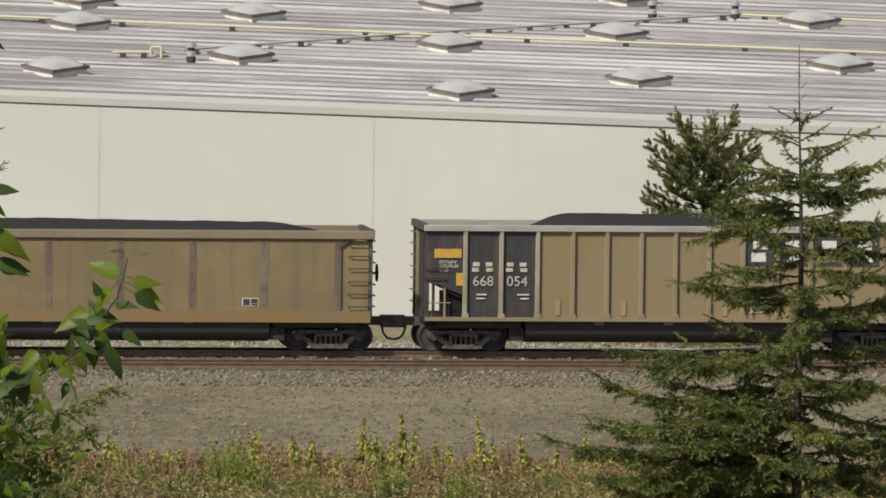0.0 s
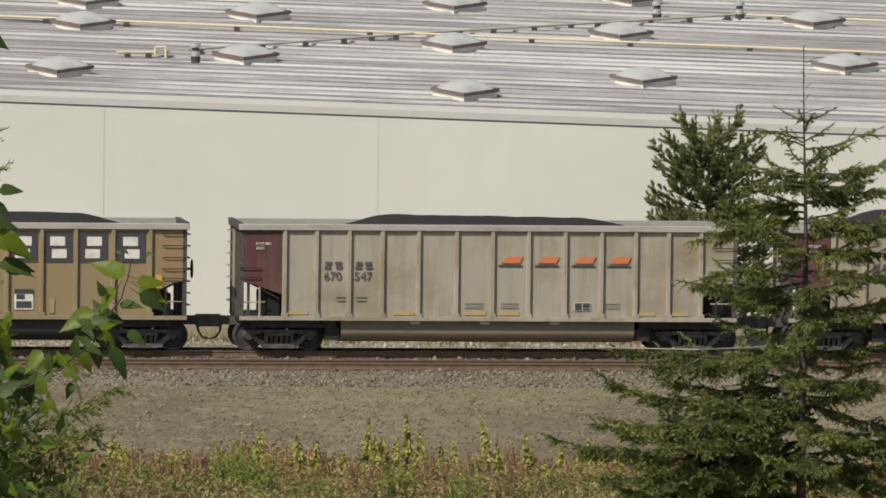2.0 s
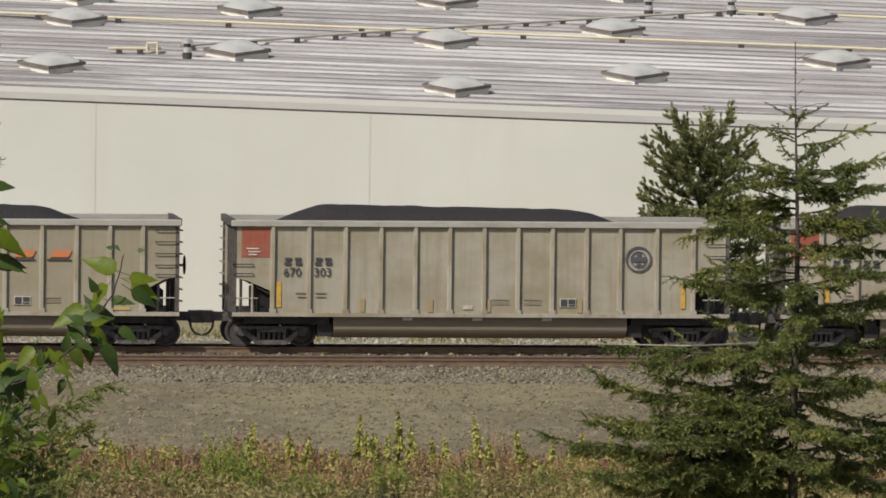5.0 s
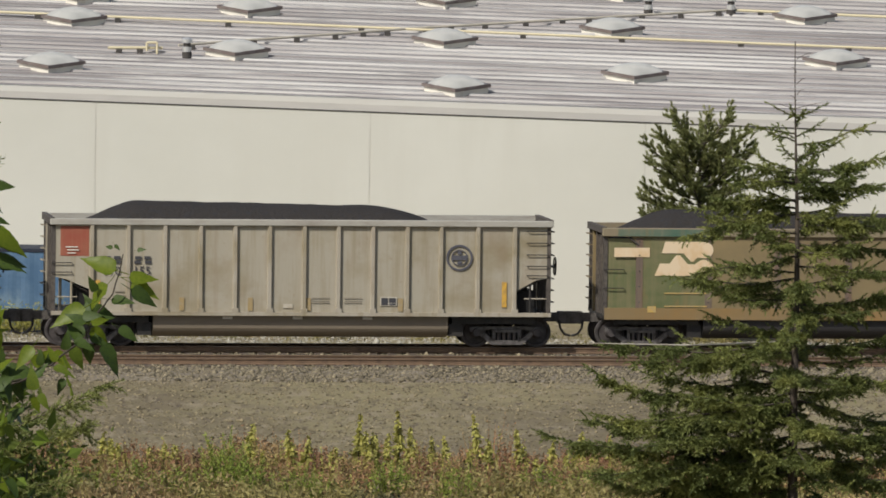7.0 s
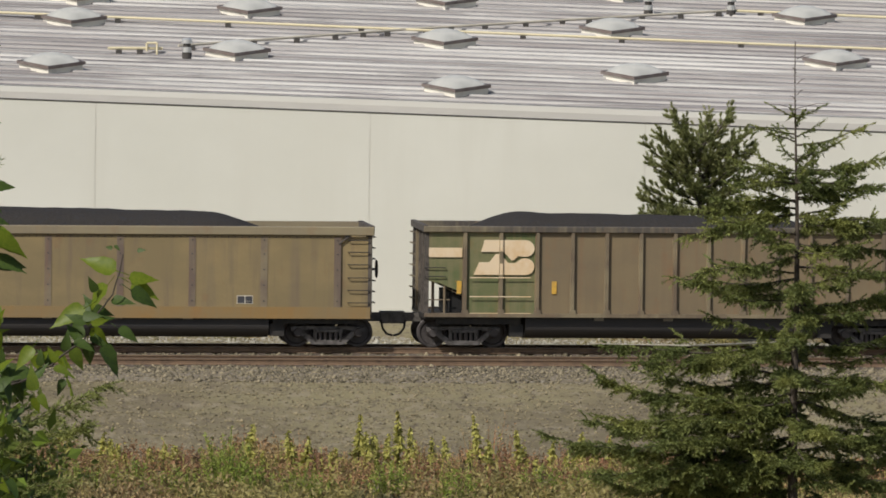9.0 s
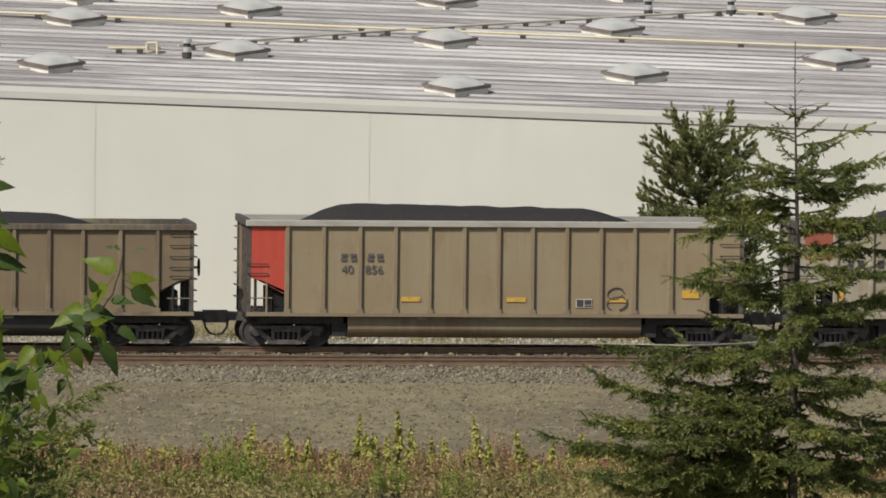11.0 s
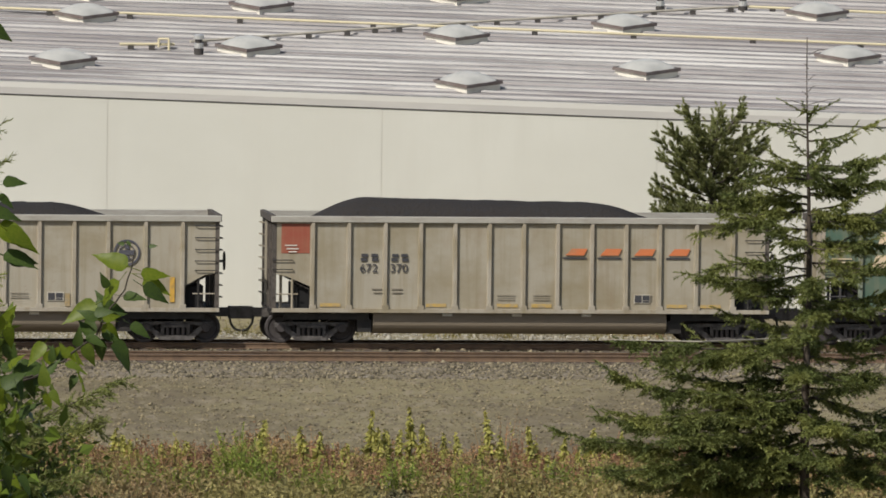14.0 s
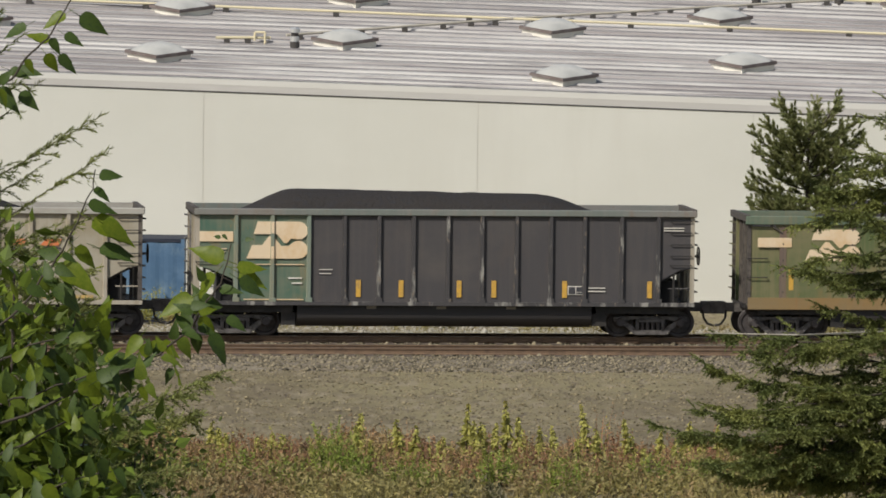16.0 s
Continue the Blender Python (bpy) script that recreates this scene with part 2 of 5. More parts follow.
def heap(x0, x1, rise, seed):
    bm = bmesh.new()
    nx, ny = 64, 12
    grid = []
    for i in range(nx + 1):
        u = i / nx
        x = -7.0 + 13.9 * u
        f = max(0.0, min(1.0, (x - x0 + 0.75) / 2.6)) if x < x0 + 1.85 else max(0.0, min(1.0, (x1 + 0.8 - x) / 3.0))
        f = f * f * (3 - 2 * f)
        body = 1.0 - 0.22 * max(0.0, min(1.0, (x - x0 - 1.9) / (x1 - x0)))
        row = []
        for j in range(ny + 1):
            y = -1.42 + 2.84 * j / ny
            c = max(0.0, 1 - (y / 1.42) ** 2) ** 0.6
            z = 3.42 + (0.42 + rise) * f * body * (0.25 + 0.75 * c) + 0.035 * noise.noise((x * 1.3, y * 1.3, seed)) + 0.015 * noise.noise((x * 6, y * 6, seed))
            row.append(bm.verts.new((x, y, z)))
        grid.append(row)
    for i in range(nx):
        for j in range(ny):
            bm.faces.new((grid[i][j], grid[i + 1][j], grid[i + 1][j + 1], grid[i][j + 1]))
    edge = [r[0] for r in grid] + grid[-1][1:] + [r[-1] for r in grid[-2::-1]] + grid[0][-2:0:-1]
    low = [bm.verts.new((v.co.x, v.co.y, 3.0)) for v in edge]
    for i in range(len(edge)):
        bm.faces.new((edge[i - 1], edge[i], low[i], low[i - 1]))
    bm.faces.new(low)
    return bm


def fit_size(car, low=1.0):
    """Brings a car to its full length, and a lower class of car to its height above the sill."""
    for ob in car.children_recursive:
        if ob.data == WHEEL:
            continue
        for v in ob.data.vertices:
            v.co.x *= 1.0205
            if v.co.z > 1.07:
                v.co.z = 1.07 + (v.co.z - 1.07) * low
    return car


def coal_car(kind, paints, label, load, seed):
    """kind: ribbed or smooth. paints: a dictionary of body, rib, chord, tub and end materials, and of the first panels."""
    car = new("coal_car")
    tagged(car, label, "freight car", "coal cars of the train")
    body, rib, chord, tub = paints["body"], paints.get("rib", paints["body"]), paints.get("chord", paints["body"]), paints["tub"]
    first = paints.get("first", [])
    smooth = kind == "smooth"
    ribs = paints.get("ribs", RIBS)
    low = SILL + 0.06
    # side sheets, panel by panel
    stops = [-LEFT] + ribs + [HALF]
    if smooth:
        stops = [-LEFT, -6.25, -4.2, -2.15, -0.05, 2.05, 4.15, 6.3, HALF]
    for i, (x0, x1) in enumerate(zip(stops, stops[1:])):
        m = first[i] if i < len(first) and first[i] else body
        bm = bmesh.new()
        end = i == 0 or i == len(stops) - 2
        if end and not smooth:
            if i == 0:
                prism(bm, [(x0, 2.12), (x0 + 0.45, 2.02), (x1, 1.70), (x1, 3.66), (x0, 3.66)], -SIDE, -SIDE + 0.06)
            else:
                prism(bm, [(x0, 1.70), (x1 - 0.42, 2.06), (x1, 2.12), (x1, 3.66), (x0, 3.66)], -SIDE, -SIDE + 0.06)
        elif smooth and end:
            prism(bm, [(x0, low), (x1, low), (x1, 3.5), (x0, 3.5)], -SIDE + 0.02, -SIDE + 0.08)
        elif smooth:
            box(bm, x0 + 0.01, x1 - 0.01, -SIDE - 0.03, -SIDE + 0.06, low, 3.56)
        else:
            box(bm, x0, x1, -SIDE, -SIDE + 0.06, low, 3.66)
        part("side_panel", bm, m, car)
    part("far_side", box(bmesh.new(), -6.13, 6.25, SIDE - 0.06, SIDE, low, 3.66), body, car)
    for x0, x1 in ((-LEFT, -6.13), (6.25, HALF)):
        part("far_side", box(bmesh.new(), x0, x1, SIDE - 0.06, SIDE, low if smooth else 2.1, 3.66), body, car)
    # ribs or joints
    if smooth:
        for x in stops[1:-1]:
            bm = box(bmesh.new(), x - 0.10, x + 0.10, -SIDE - 0.042, -SIDE, low, 3.5)
            part("side_joint", bm, paints["joint"], car)
            for z in (1.45, 1.95, 2.45, 2.95, 3.4):
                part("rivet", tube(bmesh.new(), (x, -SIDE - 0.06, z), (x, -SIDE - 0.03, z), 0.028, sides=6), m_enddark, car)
        for k in range(62):
            x = -6.1 + k * 0.2
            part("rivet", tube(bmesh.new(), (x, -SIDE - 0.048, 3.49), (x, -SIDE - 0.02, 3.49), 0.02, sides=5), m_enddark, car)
        for x in (-6.25, 6.3):
            s = -1 if x < 0 else 1
            bm = prism(bmesh.new(), [(x, 3.3), (x + s * 0.3, 3.62), (x + s * 0.3, 3.68), (x, 3.68)][::s], -SIDE - 0.03, -SIDE + 0.06)
            part("corner_gusset", bm, body, car)
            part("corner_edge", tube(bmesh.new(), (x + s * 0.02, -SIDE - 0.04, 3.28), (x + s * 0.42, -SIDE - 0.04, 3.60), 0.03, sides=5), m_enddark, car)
    else:
        for i, x in enumerate(ribs):
            m = paints.get("first_rib", rib) if i < len(first) and first[i] else rib
            bm = prism(bmesh.new(), [(x - 0.075, SILL), (x + 0.075, SILL), (x + 0.075, 3.66), (x - 0.075, 3.66)], -SIDE - 0.10, -SIDE + 0.01)
            for v in bm.verts:
                if v.co.y < -SIDE - 0.05:
                    v.co.x = x + (v.co.x - x) * 0.6
            box(bm, x - 0.095, x + 0.095, -SIDE - 0.125, -SIDE - 0.02, SILL + 0.05, SILL + 0.17)
            part("rib", bm, m, car)
    # chords
    bm = box(bmesh.new(), -LEFT - 0.05, HALF + 0.05, -SIDE - 0.12, -SIDE + 0.10, 3.64 if not smooth else 3.56, TOP)
    bmesh.ops.bevel(bm, geom=bm.edges[:], offset=0.02, segments=1, affect="EDGES")
    part("top_chord", bm, chord, car)
    part("top_chord", box(bmesh.new(), -LEFT - 0.05, HALF + 0.05, SIDE - 0.10, SIDE + 0.12, 3.64, TOP), chord, car)
    bm = box(bmesh.new(), -LEFT, HALF, -SIDE - 0.12, -SIDE + 0.12, SILL - 0.05, SILL + 0.06)
    if smooth:
        bm.free()
        bm = box(bmesh.new(), -HALF + 0.05, HALF - 0.05, -SIDE - 0.046, -SIDE + 0.12, SILL - 0.12, SILL + 0.24)
    part("side_sill", bm, paints.get("sill", rib), car)
    part("side_sill", box(bmesh.new(), -LEFT, HALF, SIDE - 0.12, SIDE + 0.1, SILL - 0.05, SILL + 0.06), rib, car)
    # ends
    for s, out in ((-1, LEFT), (1, 7.32)):
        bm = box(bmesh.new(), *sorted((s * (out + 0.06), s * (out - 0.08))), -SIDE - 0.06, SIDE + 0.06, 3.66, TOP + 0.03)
        # end chord takes the steel colour darkened for shade
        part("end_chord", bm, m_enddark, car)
        bm = bmesh.new()
        y = SIDE - 0.08
        prism(bm, [(s * (out - 0.10), 3.66), (s * (out - 0.16), 3.66), (s * (out - 0.16), 2.10), (s * 6.1, 1.6), (s * 6.16, 1.6), (s * (out - 0.10), 2.14)][::-s], -y, y)
        part("end_sheet", bm, paints.get("end", body), car)
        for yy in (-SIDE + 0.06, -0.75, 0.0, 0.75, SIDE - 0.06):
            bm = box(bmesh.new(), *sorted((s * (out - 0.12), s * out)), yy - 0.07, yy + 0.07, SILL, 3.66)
            # posts painted shade-dark; one keeps the rib paint as the sunlit strip
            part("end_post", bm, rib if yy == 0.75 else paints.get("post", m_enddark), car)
        bm = box(bmesh.new(), *sorted((s * 5.9, s * out)), -1.35, 1.35, SILL - 0.12, SILL + 0.02)
        part("end_platform", bm, m_black, car)
        if not smooth:
            # box under the sloping end, its black standing for the shade there
            bm = box(bmesh.new(), *sorted((s * 6.12, s * (6.55 if s < 0 else 6.88))), -1.3, 1.3, SILL, 1.72)
            part("slope_hopper", bm, m_recess_shade, car)
            bm = bmesh.new()
            tube(bm, (s * 6.72, -SIDE + 0.05, SILL), (s * 6.72, -SIDE + 0.05, 2.1), 0.035)
            tube(bm, (s * 7.02, -SIDE + 0.4, SILL), (s * 7.02, -SIDE + 0.4, 2.1), 0.045)
            part("corner_brace", bm, m_black if s > 0 else rib, car)
            part("cross_rail", tube(bmesh.new(), (s * 6.55, -SIDE + 0.05, 1.5), (s * 7.25, -SIDE + 0.05, 1.5), 0.02), rib, car)
        # ladder rungs on the side and on the end
        zs = (3.52, 3.17, 2.82, 2.48, 2.2) if s > 0 else (2.52, 2.24)
        if smooth:
            zs = (3.4, 3.02, 2.62, 2.2, 1.8, 1.4) if s > 0 else (2.5, 1.9)
        for z in zs:
            x0, x1 = (6.62, 7.22) if s > 0 else (-7.3, -6.72)
            bm = tube(bmesh.new(), (x0, -SIDE - 0.07, z), (x1, -SIDE - 0.07, z), 0.016, sides=6)
            for x in (x0, x1):
                tube(bm, (x, -SIDE - 0.08, z), (x, -SIDE + 0.12, z), 0.016, sides=6)
            # on ribbed cars the black stands for shadow on the rungs
            part("ladder_rung", bm, m_black, car)
        for z in (3.5, 3.15, 2.8, 2.45, 2.1, 1.75, 1.4):
            y0, y1 = (0.9, 1.45) if s < 0 else (-1.5, -0.95)
            bm = tube(bmesh.new(), (s * (out + 0.10), y0, z), (s * (out + 0.10), y1, z), 0.016, sides=6)
            for y in (y0, y1):
                tube(bm, (s * (out + 0.11), y, z), (s * (out - 0.05), y, z), 0.016, sides=6)
            part("ladder_rung", bm, m_black if s > 0 else rib, car)
        # coupler, hose and bogie
        bm = box(bmesh.new(), *sorted((s * (out - 0.3), s * (out + 0.42))), -0.14, 0.14, 0.74, 1.0)
        box(bm, *sorted((s * (out + 0.42), s * (out + 0.80))), -0.2, 0.2, 0.68, 1.04)
        part("coupler", bm, m_coupler, car)
        bm = bmesh.new()
        pts = [(s * (out + 0.42), -0.34, 0.80), (s * (out + 0.46), -0.36, 0.55), (s * (out + 0.58), -0.36, 0.38), (s * (out + 0.76), -0.33, 0.33)]
        for p, q in zip(pts, pts[1:]):
            tube(bm, p, q, 0.035, sides=7)
        part("air_hose", bm, m_black, car)
        bogie(car, s * 6.1, "")
        part("bolster", box(bmesh.new(), *sorted((s * 5.65, s * 6.5)), -1.2, 1.2, 0.72, SILL - 0.06), m_black, car)
        part("body_bracket", box(bmesh.new(), *sorted((s * 4.45, s * 6.95)), -1.36, -1.28, 0.74, SILL - 0.06), m_black, car)
        part("tub_end_plate", box(bmesh.new(), *sorted((s * 4.36, s * 4.78)), -1.3, -0.4, 0.36, 0.735), m_black, car)
        part("step", box(bmesh.new(), *sorted((s * 6.75, s * 7.3)), -SIDE - 0.02, -SIDE + 0.1, 0.92, 0.97), m_black, car)
    # brake wheel at the right-hand end
    bm = bmesh.new()
    c = Vector((7.52, -0.9, 2.45))
    ring = [c + Vector((0, 0.27 * math.cos(i * math.tau / 14), 0.27 * math.sin(i * math.tau / 14))) for i in range(14)]
    hoop = []
    for i in range(14):
        out = (ring[i] - c).normalized() * 0.022
        hoop.append([bm.verts.new(ring[i] + out * a + Vector((b * 0.022, 0, 0))) for a, b in ((1, 0), (0, 1), (-1, 0), (0, -1))])
    for i in range(14):
        for k in range(4):
            bm.faces.new((hoop[i - 1][k - 1], hoop[i - 1][k], hoop[i][k], hoop[i][k - 1]))
    for i in (0, 5, 9):
        tube(bm, ring[i], c, 0.016, sides=5)
    tube(bm, c, c - Vector((0.25, 0, 0)), 0.03)
    part("brake_wheel", bm, m_black, car)
    # floor, centre sill and the round-bellied tub under the side
    part("floor", box(bmesh.new(), -6.2, 6.2, -1.4, 1.4, SILL - 0.04, SILL + 0.03), m_inside, car)
    part("centre_sill", box(bmesh.new(), -7.0, 7.0, -0.2, 0.2, 0.72, SILL - 0.05), m_black, car)
    for yc in (-0.82, 0.82):
        bm = bmesh.new()
        n, rows = 14, []
        prof = [(yc - 0.62, SILL - 0.04)] + [(yc - 0.62 * math.cos(k * math.pi / n), 0.66 - 0.36 * math.sin(k * math.pi / n)) for k in range(n + 1)] + [(yc + 0.62, SILL - 0.04)]
        for x in (-4.32, 4.32):
            rows.append([bm.verts.new((x, y, z)) for y, z in prof])
        for i in range(len(prof) - 1):
            bm.faces.new((rows[0][i], rows[0][i + 1], rows[1][i + 1], rows[1][i]))
        bm.faces.new(rows[0]), bm.faces.new(rows[1][::-1])
        part("tub", bm, tub, car, smooth=False)
    for x in (-2.15, -0.1, 1.95):
        part("reflector", box(bmesh.new(), x - 0.14, x + 0.14, -1.475, -1.44, 0.86, 0.94), paints.get("reflector", m_faint), car)
    part("brake_pipe", tube(bmesh.new(), (-5.6, -0.5, 0.62), (5.6, -0.5, 0.62), 0.05), m_black, car)
    part("brake_cylinder", lathe(bmesh.new(), [(-5.35, 0.14), (-4.75, 0.14)], 12, "X"), m_black, car)
    x0, x1, rise = load[0], load[1] + 0.8, load[2]
    part("coal_load", heap(x0, x1, rise, seed), m_coal, car, "heaped black coal", smooth=True)
    return car


def block_mark(car, k, x, z, w, h, material, y=-1.585, name="initial_mark"):
    """Two plain blocks, one over the other, in place of an initial."""
    e = 0.09 if k % 2 else 0.0
    cells = ((0.05 + e, 0.82 + e, 0, 0.42), (0.14 - e, 0.91 - e, 0.58, 1))
    bars([(x + p * w, x + q * w, z + r * h, z + s * h) for p, q, r, s in cells], material, car, y, name)


def number(car, low, x, material):
    """Fleet number in two groups on either side of a rib; the owner's initials above are plain blocks."""
    a, b = low
    lettering(a, 0.36, material, car, x - 0.76, 2.17)
    lettering(b, 0.36, material, car, x + 0.13, 2.17)
    z = 2.5
    for k, dx in enumerate((-0.74, -0.43, 0.16, 0.45)):
        block_mark(car, k, x + dx, z, 0.24, 0.22, material)
    bars([(x - 0.4, x - 0.1, 1.66, 1.69), (x - 0.35, x - 0.1, 1.55, 1.58), (x + 0.18, x + 0.5, 1.66, 1.69), (x + 0.2, x + 0.5, 1.55, 1.58)], m_faint, car)


def plate(car, x, z=1.42, ink=m_ink, back=m_plate):
    bars([(x - 0.24, x + 0.24, z - 0.14, z + 0.12)], back, car, -1.578, "data_plate")
    bars([(x - 0.215, x - 0.015, z - 0.118, z + 0.095), (x + 0.015, x + 0.215, z - 0.05, z + 0.095), (x + 0.015, x + 0.215, z - 0.118, z - 0.07)], ink, car, -1.588)


def tabs(car, xs, z0, z1, material, w=0.07, y=-1.578):
    for x in xs:
        bars([(x - w, x + w, z0, z1)], material, car, y, "reflector")


def fine_print(car, xs, z=1.5, material=m_faint):
    for x in xs:
        bars([(x - 0.26, x + 0.26, z - 0.06 * k, z - 0.075 * k + 0.016) for k in range(3)], material, car)


def round_emblem(car, x, z, r=0.39):
    bm = bmesh.new()
    n = 28
    for r0, r1 in ((r, r * 0.85), (r * 0.62, r * 0.55)):
        for i in range(n):
            a, b = i * math.tau / n, (i + 1) * math.tau / n
            q = [(r1 * math.cos(a), r1 * math.sin(a)), (r0 * math.cos(a), r0 * math.sin(a)), (r0 * math.cos(b), r0 * math.sin(b)), (r1 * math.cos(b), r1 * math.sin(b))]
            prism(bm, [(x + p, z + s) for p, s in q], -1.59, -1.57)
    k = r * 0.5
    for p in ((-0.06, 0.06, -k, -0.1), (-0.06, 0.06, 0.1, k), (-k * 1.1, k * 1.1, -0.07, 0.07)):
        box(bm, x + p[0], x + p[1], -1.59, -1.57, z + p[2], z + p[3])
    part("emblem", bm, m_logo, car, "faded round emblem")


def swoosh_emblem(car, xs):
    for x in xs:
        bm = bmesh.new()
        prism(bm, [(x - 0.28, 2.70), (x + 0.26, 2.70), (x + 0.36, 2.90), (x - 0.10, 2.90)], -1.59, -1.57)
        part("emblem", bm, m_orange, car, "slanted orange emblem block")
        bars([(x - 0.36, x + 0.34, 2.60, 2.645)], m_ink, car, name="emblem_underline")


def wing_emblem(car, x, z, w, h, flat=False):
    """A cream emblem of a slanted bar and a double-bowed block with a dark slanted cut through it."""
    def arc(x1, z0, z1):
        r = (z1 - z0) / 2
        return [(x1 - r + r * math.sin(t), (z0 + z1) / 2 - r * math.cos(t)) for t in [math.pi * k / 8 for k in range(9)]]
    bm = bmesh.new()
    lower = [(-0.50, 0.0)], [(0.30, 0.46), (0.20, 0.34), (0.08, 0.34), (-0.06, 0.60), (-0.13, 0.60), (-0.24, 0.36), (-0.41, 0.36)]
    upper = [(-0.38, 0.66), (0.0, 0.66), (0.13, 0.42), (0.17, 0.42), (0.24, 0.54)], [(-0.32, 1.0)]
    for (before, after), z0, z1 in ((lower, 0.0, 0.48), (upper, 0.52, 1.0)):
        prism(bm, [(x + p * w, z + q * h) for p, q in before] + arc(x + w * 0.52, z + h * z0, z + h * z1) + [(x + p * w, z + q * h) for p, q in after], -1.60, -1.56)
    for rx in () if flat else RIBS[:3]:
        if x - w * 0.4 < rx < x + w * 0.45:
            for z0, z1 in ((z, z + h * 0.33), (z + h * 0.68, z + h)):
                box(bm, rx - 0.045, rx + 0.045, -1.657, -1.64, z0, z1)
    part("emblem", bm, m_cream, car, "faded cream emblem")


def build_train():
    grey = [paint("grey car paint", GREY, TAN, (0.235, 0.175, 0.11), 40 + k, 0.25 + 0.1 * (k % 3)) for k in range(3)]
    greyrib = paint("dusty grey rib paint", (0.36, 0.325, 0.26), TAN, (0.235, 0.175, 0.11), 47, 0.35)
    lightchord = mat("light dusty chord paint", (0.36, 0.345, 0.30), 0.6, 0, [((1, 3, 3), (0.22, 0.195, 0.16), 0.45, 0.8, 5)])
    brown = paint("brown dusty car paint", (0.235, 0.19, 0.108), (0.262, 0.186, 0.088), (0.21, 0.115, 0.045), 52, 0.6)
    streaky = mat("brown dusty car paint with dark bands", (0.19, 0.146, 0.072), 0.62, 0, [((0.35, 1, 0.55), (0.25, 0.188, 0.088), 0.42, 0.7, 52), ((0.62, 1, 0.05), (0.13, 0.10, 0.078), 0.54, 0.74, 55),
                                                                               ((2.5, 1, 0.2), (0.14, 0.105, 0.07), 0.52, 0.8, 58), ((1.4, 1, 1.2), RUST, 0.6, 0.95, 60)], 0.12, 9.0)
    brown2 = paint("olive-brown car paint", (0.185, 0.14, 0.078), (0.15, 0.115, 0.07), RUST, 55, 0.5)
    tan = paint("tan car paint", (0.262, 0.215, 0.135), (0.232, 0.178, 0.098), (0.19, 0.11, 0.055), 58, 0.5)
    joint = paint("dusty purple-brown joint", (0.125, 0.092, 0.072), TAN, RUST, 60, 0.3)
    charcoal = paint("charcoal car paint", (0.055, 0.051, 0.052), (0.078, 0.07, 0.064), (0.085, 0.067, 0.055), 62, 0.2)
    orange_sill = paint("rusty orange sill", (0.235, 0.145, 0.05), (0.2, 0.15, 0.075), (0.26, 0.12, 0.03), 64, 0.6)
    tub_grey = mat("dusty tub", (0.215, 0.178, 0.13), 0.65, 0, [((0.5, 2, 3), (0.17, 0.14, 0.10), 0.4, 0.75, 6)], 0.1)
    tub_black = mat("black tub", (0.02, 0.019, 0.02), 0.55, 0, [((0.5, 2, 3), (0.035, 0.03, 0.027), 0.4, 0.75, 6)], 0.1)
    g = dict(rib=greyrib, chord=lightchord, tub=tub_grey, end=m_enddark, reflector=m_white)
    sm = dict(joint=joint, tub=tub_black, sill=orange_sill, chord=paint("dusty chord paint", (0.2, 0.165, 0.11), TAN, RUST, 66, 0.4))
    cars = []

    c = coal_car("smooth", dict(body=streaky, **sm), "dusty brown smooth-sided coal car heaped with coal", (-6.5, 5.9, 0.28), 1)
    plate(c, 3.75, 1.55, m_ink, m_white), tabs(c, (6.0, -1.0), 1.1, 1.22, m_yellow, 0.25)
    cars.append(c)
    # brown with black first panels
    c = coal_car("ribbed", dict(body=brown, rib=tan, chord=lightchord, tub=tub_black, first=[m_blackpaint] * 3 + [None], first_rib=greyrib, end=m_blackpaint, post=m_blackpaint),
                 "dusty brown ribbed coal car with black end and white emblem", (-4.5, 5.5, 0.30), 2)
    lettering("668", 0.42, m_plate, c, -5.92, 2.02), lettering("054", 0.42, m_plate, c, -4.92, 2.02)
    for k, x in enumerate((-5.95, -5.55, -4.95, -4.55)):
        block_mark(c, k, x, 2.44, 0.26, 0.28, m_plate)
    bars([(-7.05, -6.25, 2.85, 3.12)], m_yellow, c, name="yellow_patch"), tabs(c, (-6.3,), 2.02, 2.4, m_yellow, 0.1)
    for k, w in enumerate(("ROTARY", "COUPLER", "END")):
        lettering(w, 0.13, m_white, c, -6.9, 2.68 - 0.12 * k)
    bars([(-5.8, -5.5, 1.74, 1.78), (-5.8, -5.55, 1.62, 1.66), (-4.6, -4.25, 1.74, 1.78), (-4.5, -4.25, 1.62, 1.66)], m_white, c)
    for k, x in enumerate((2.56, 3.58, 4.6, 5.7)):
        bars([(x - 0.40, x + 0.40, 2.66, 3.55)], m_ink, c, -1.572, "emblem_back")
        block_mark(c, k, x - 0.28, 2.78, 0.56, 0.64, m_white, -1.59, "emblem")
    bars([(2.3, 2.85, 1.25, 1.85)], m_white, c, -1.576, "data_plate"), bars([(2.36, 2.8, 1.3, 1.5), (2.36, 2.6, 1.56, 1.7), (2.3, 2.85, 1.72, 1.86)], m_ink, c, -1.588)
    tabs(c, (6.5,), 1.9, 2.3, m_yellow, 0.1), tabs(c, (-3.4, -1.45, 1.55, 3.4), 1.15, 1.6, m_stain)
    cars.append(c)

    def orange_car(body, low, load, seed, red):
        car = coal_car("ribbed", dict(body=body, first=[red if red is m_maroon else None], ribs=RIBS_B if red is m_maroon else RIBS, **g), "dusty grey ribbed coal car with an orange slanted emblem", load, seed)
        number(car, low, -4.11 if red is m_maroon else -4.0, m_ink if red is not m_maroon else m_dim)
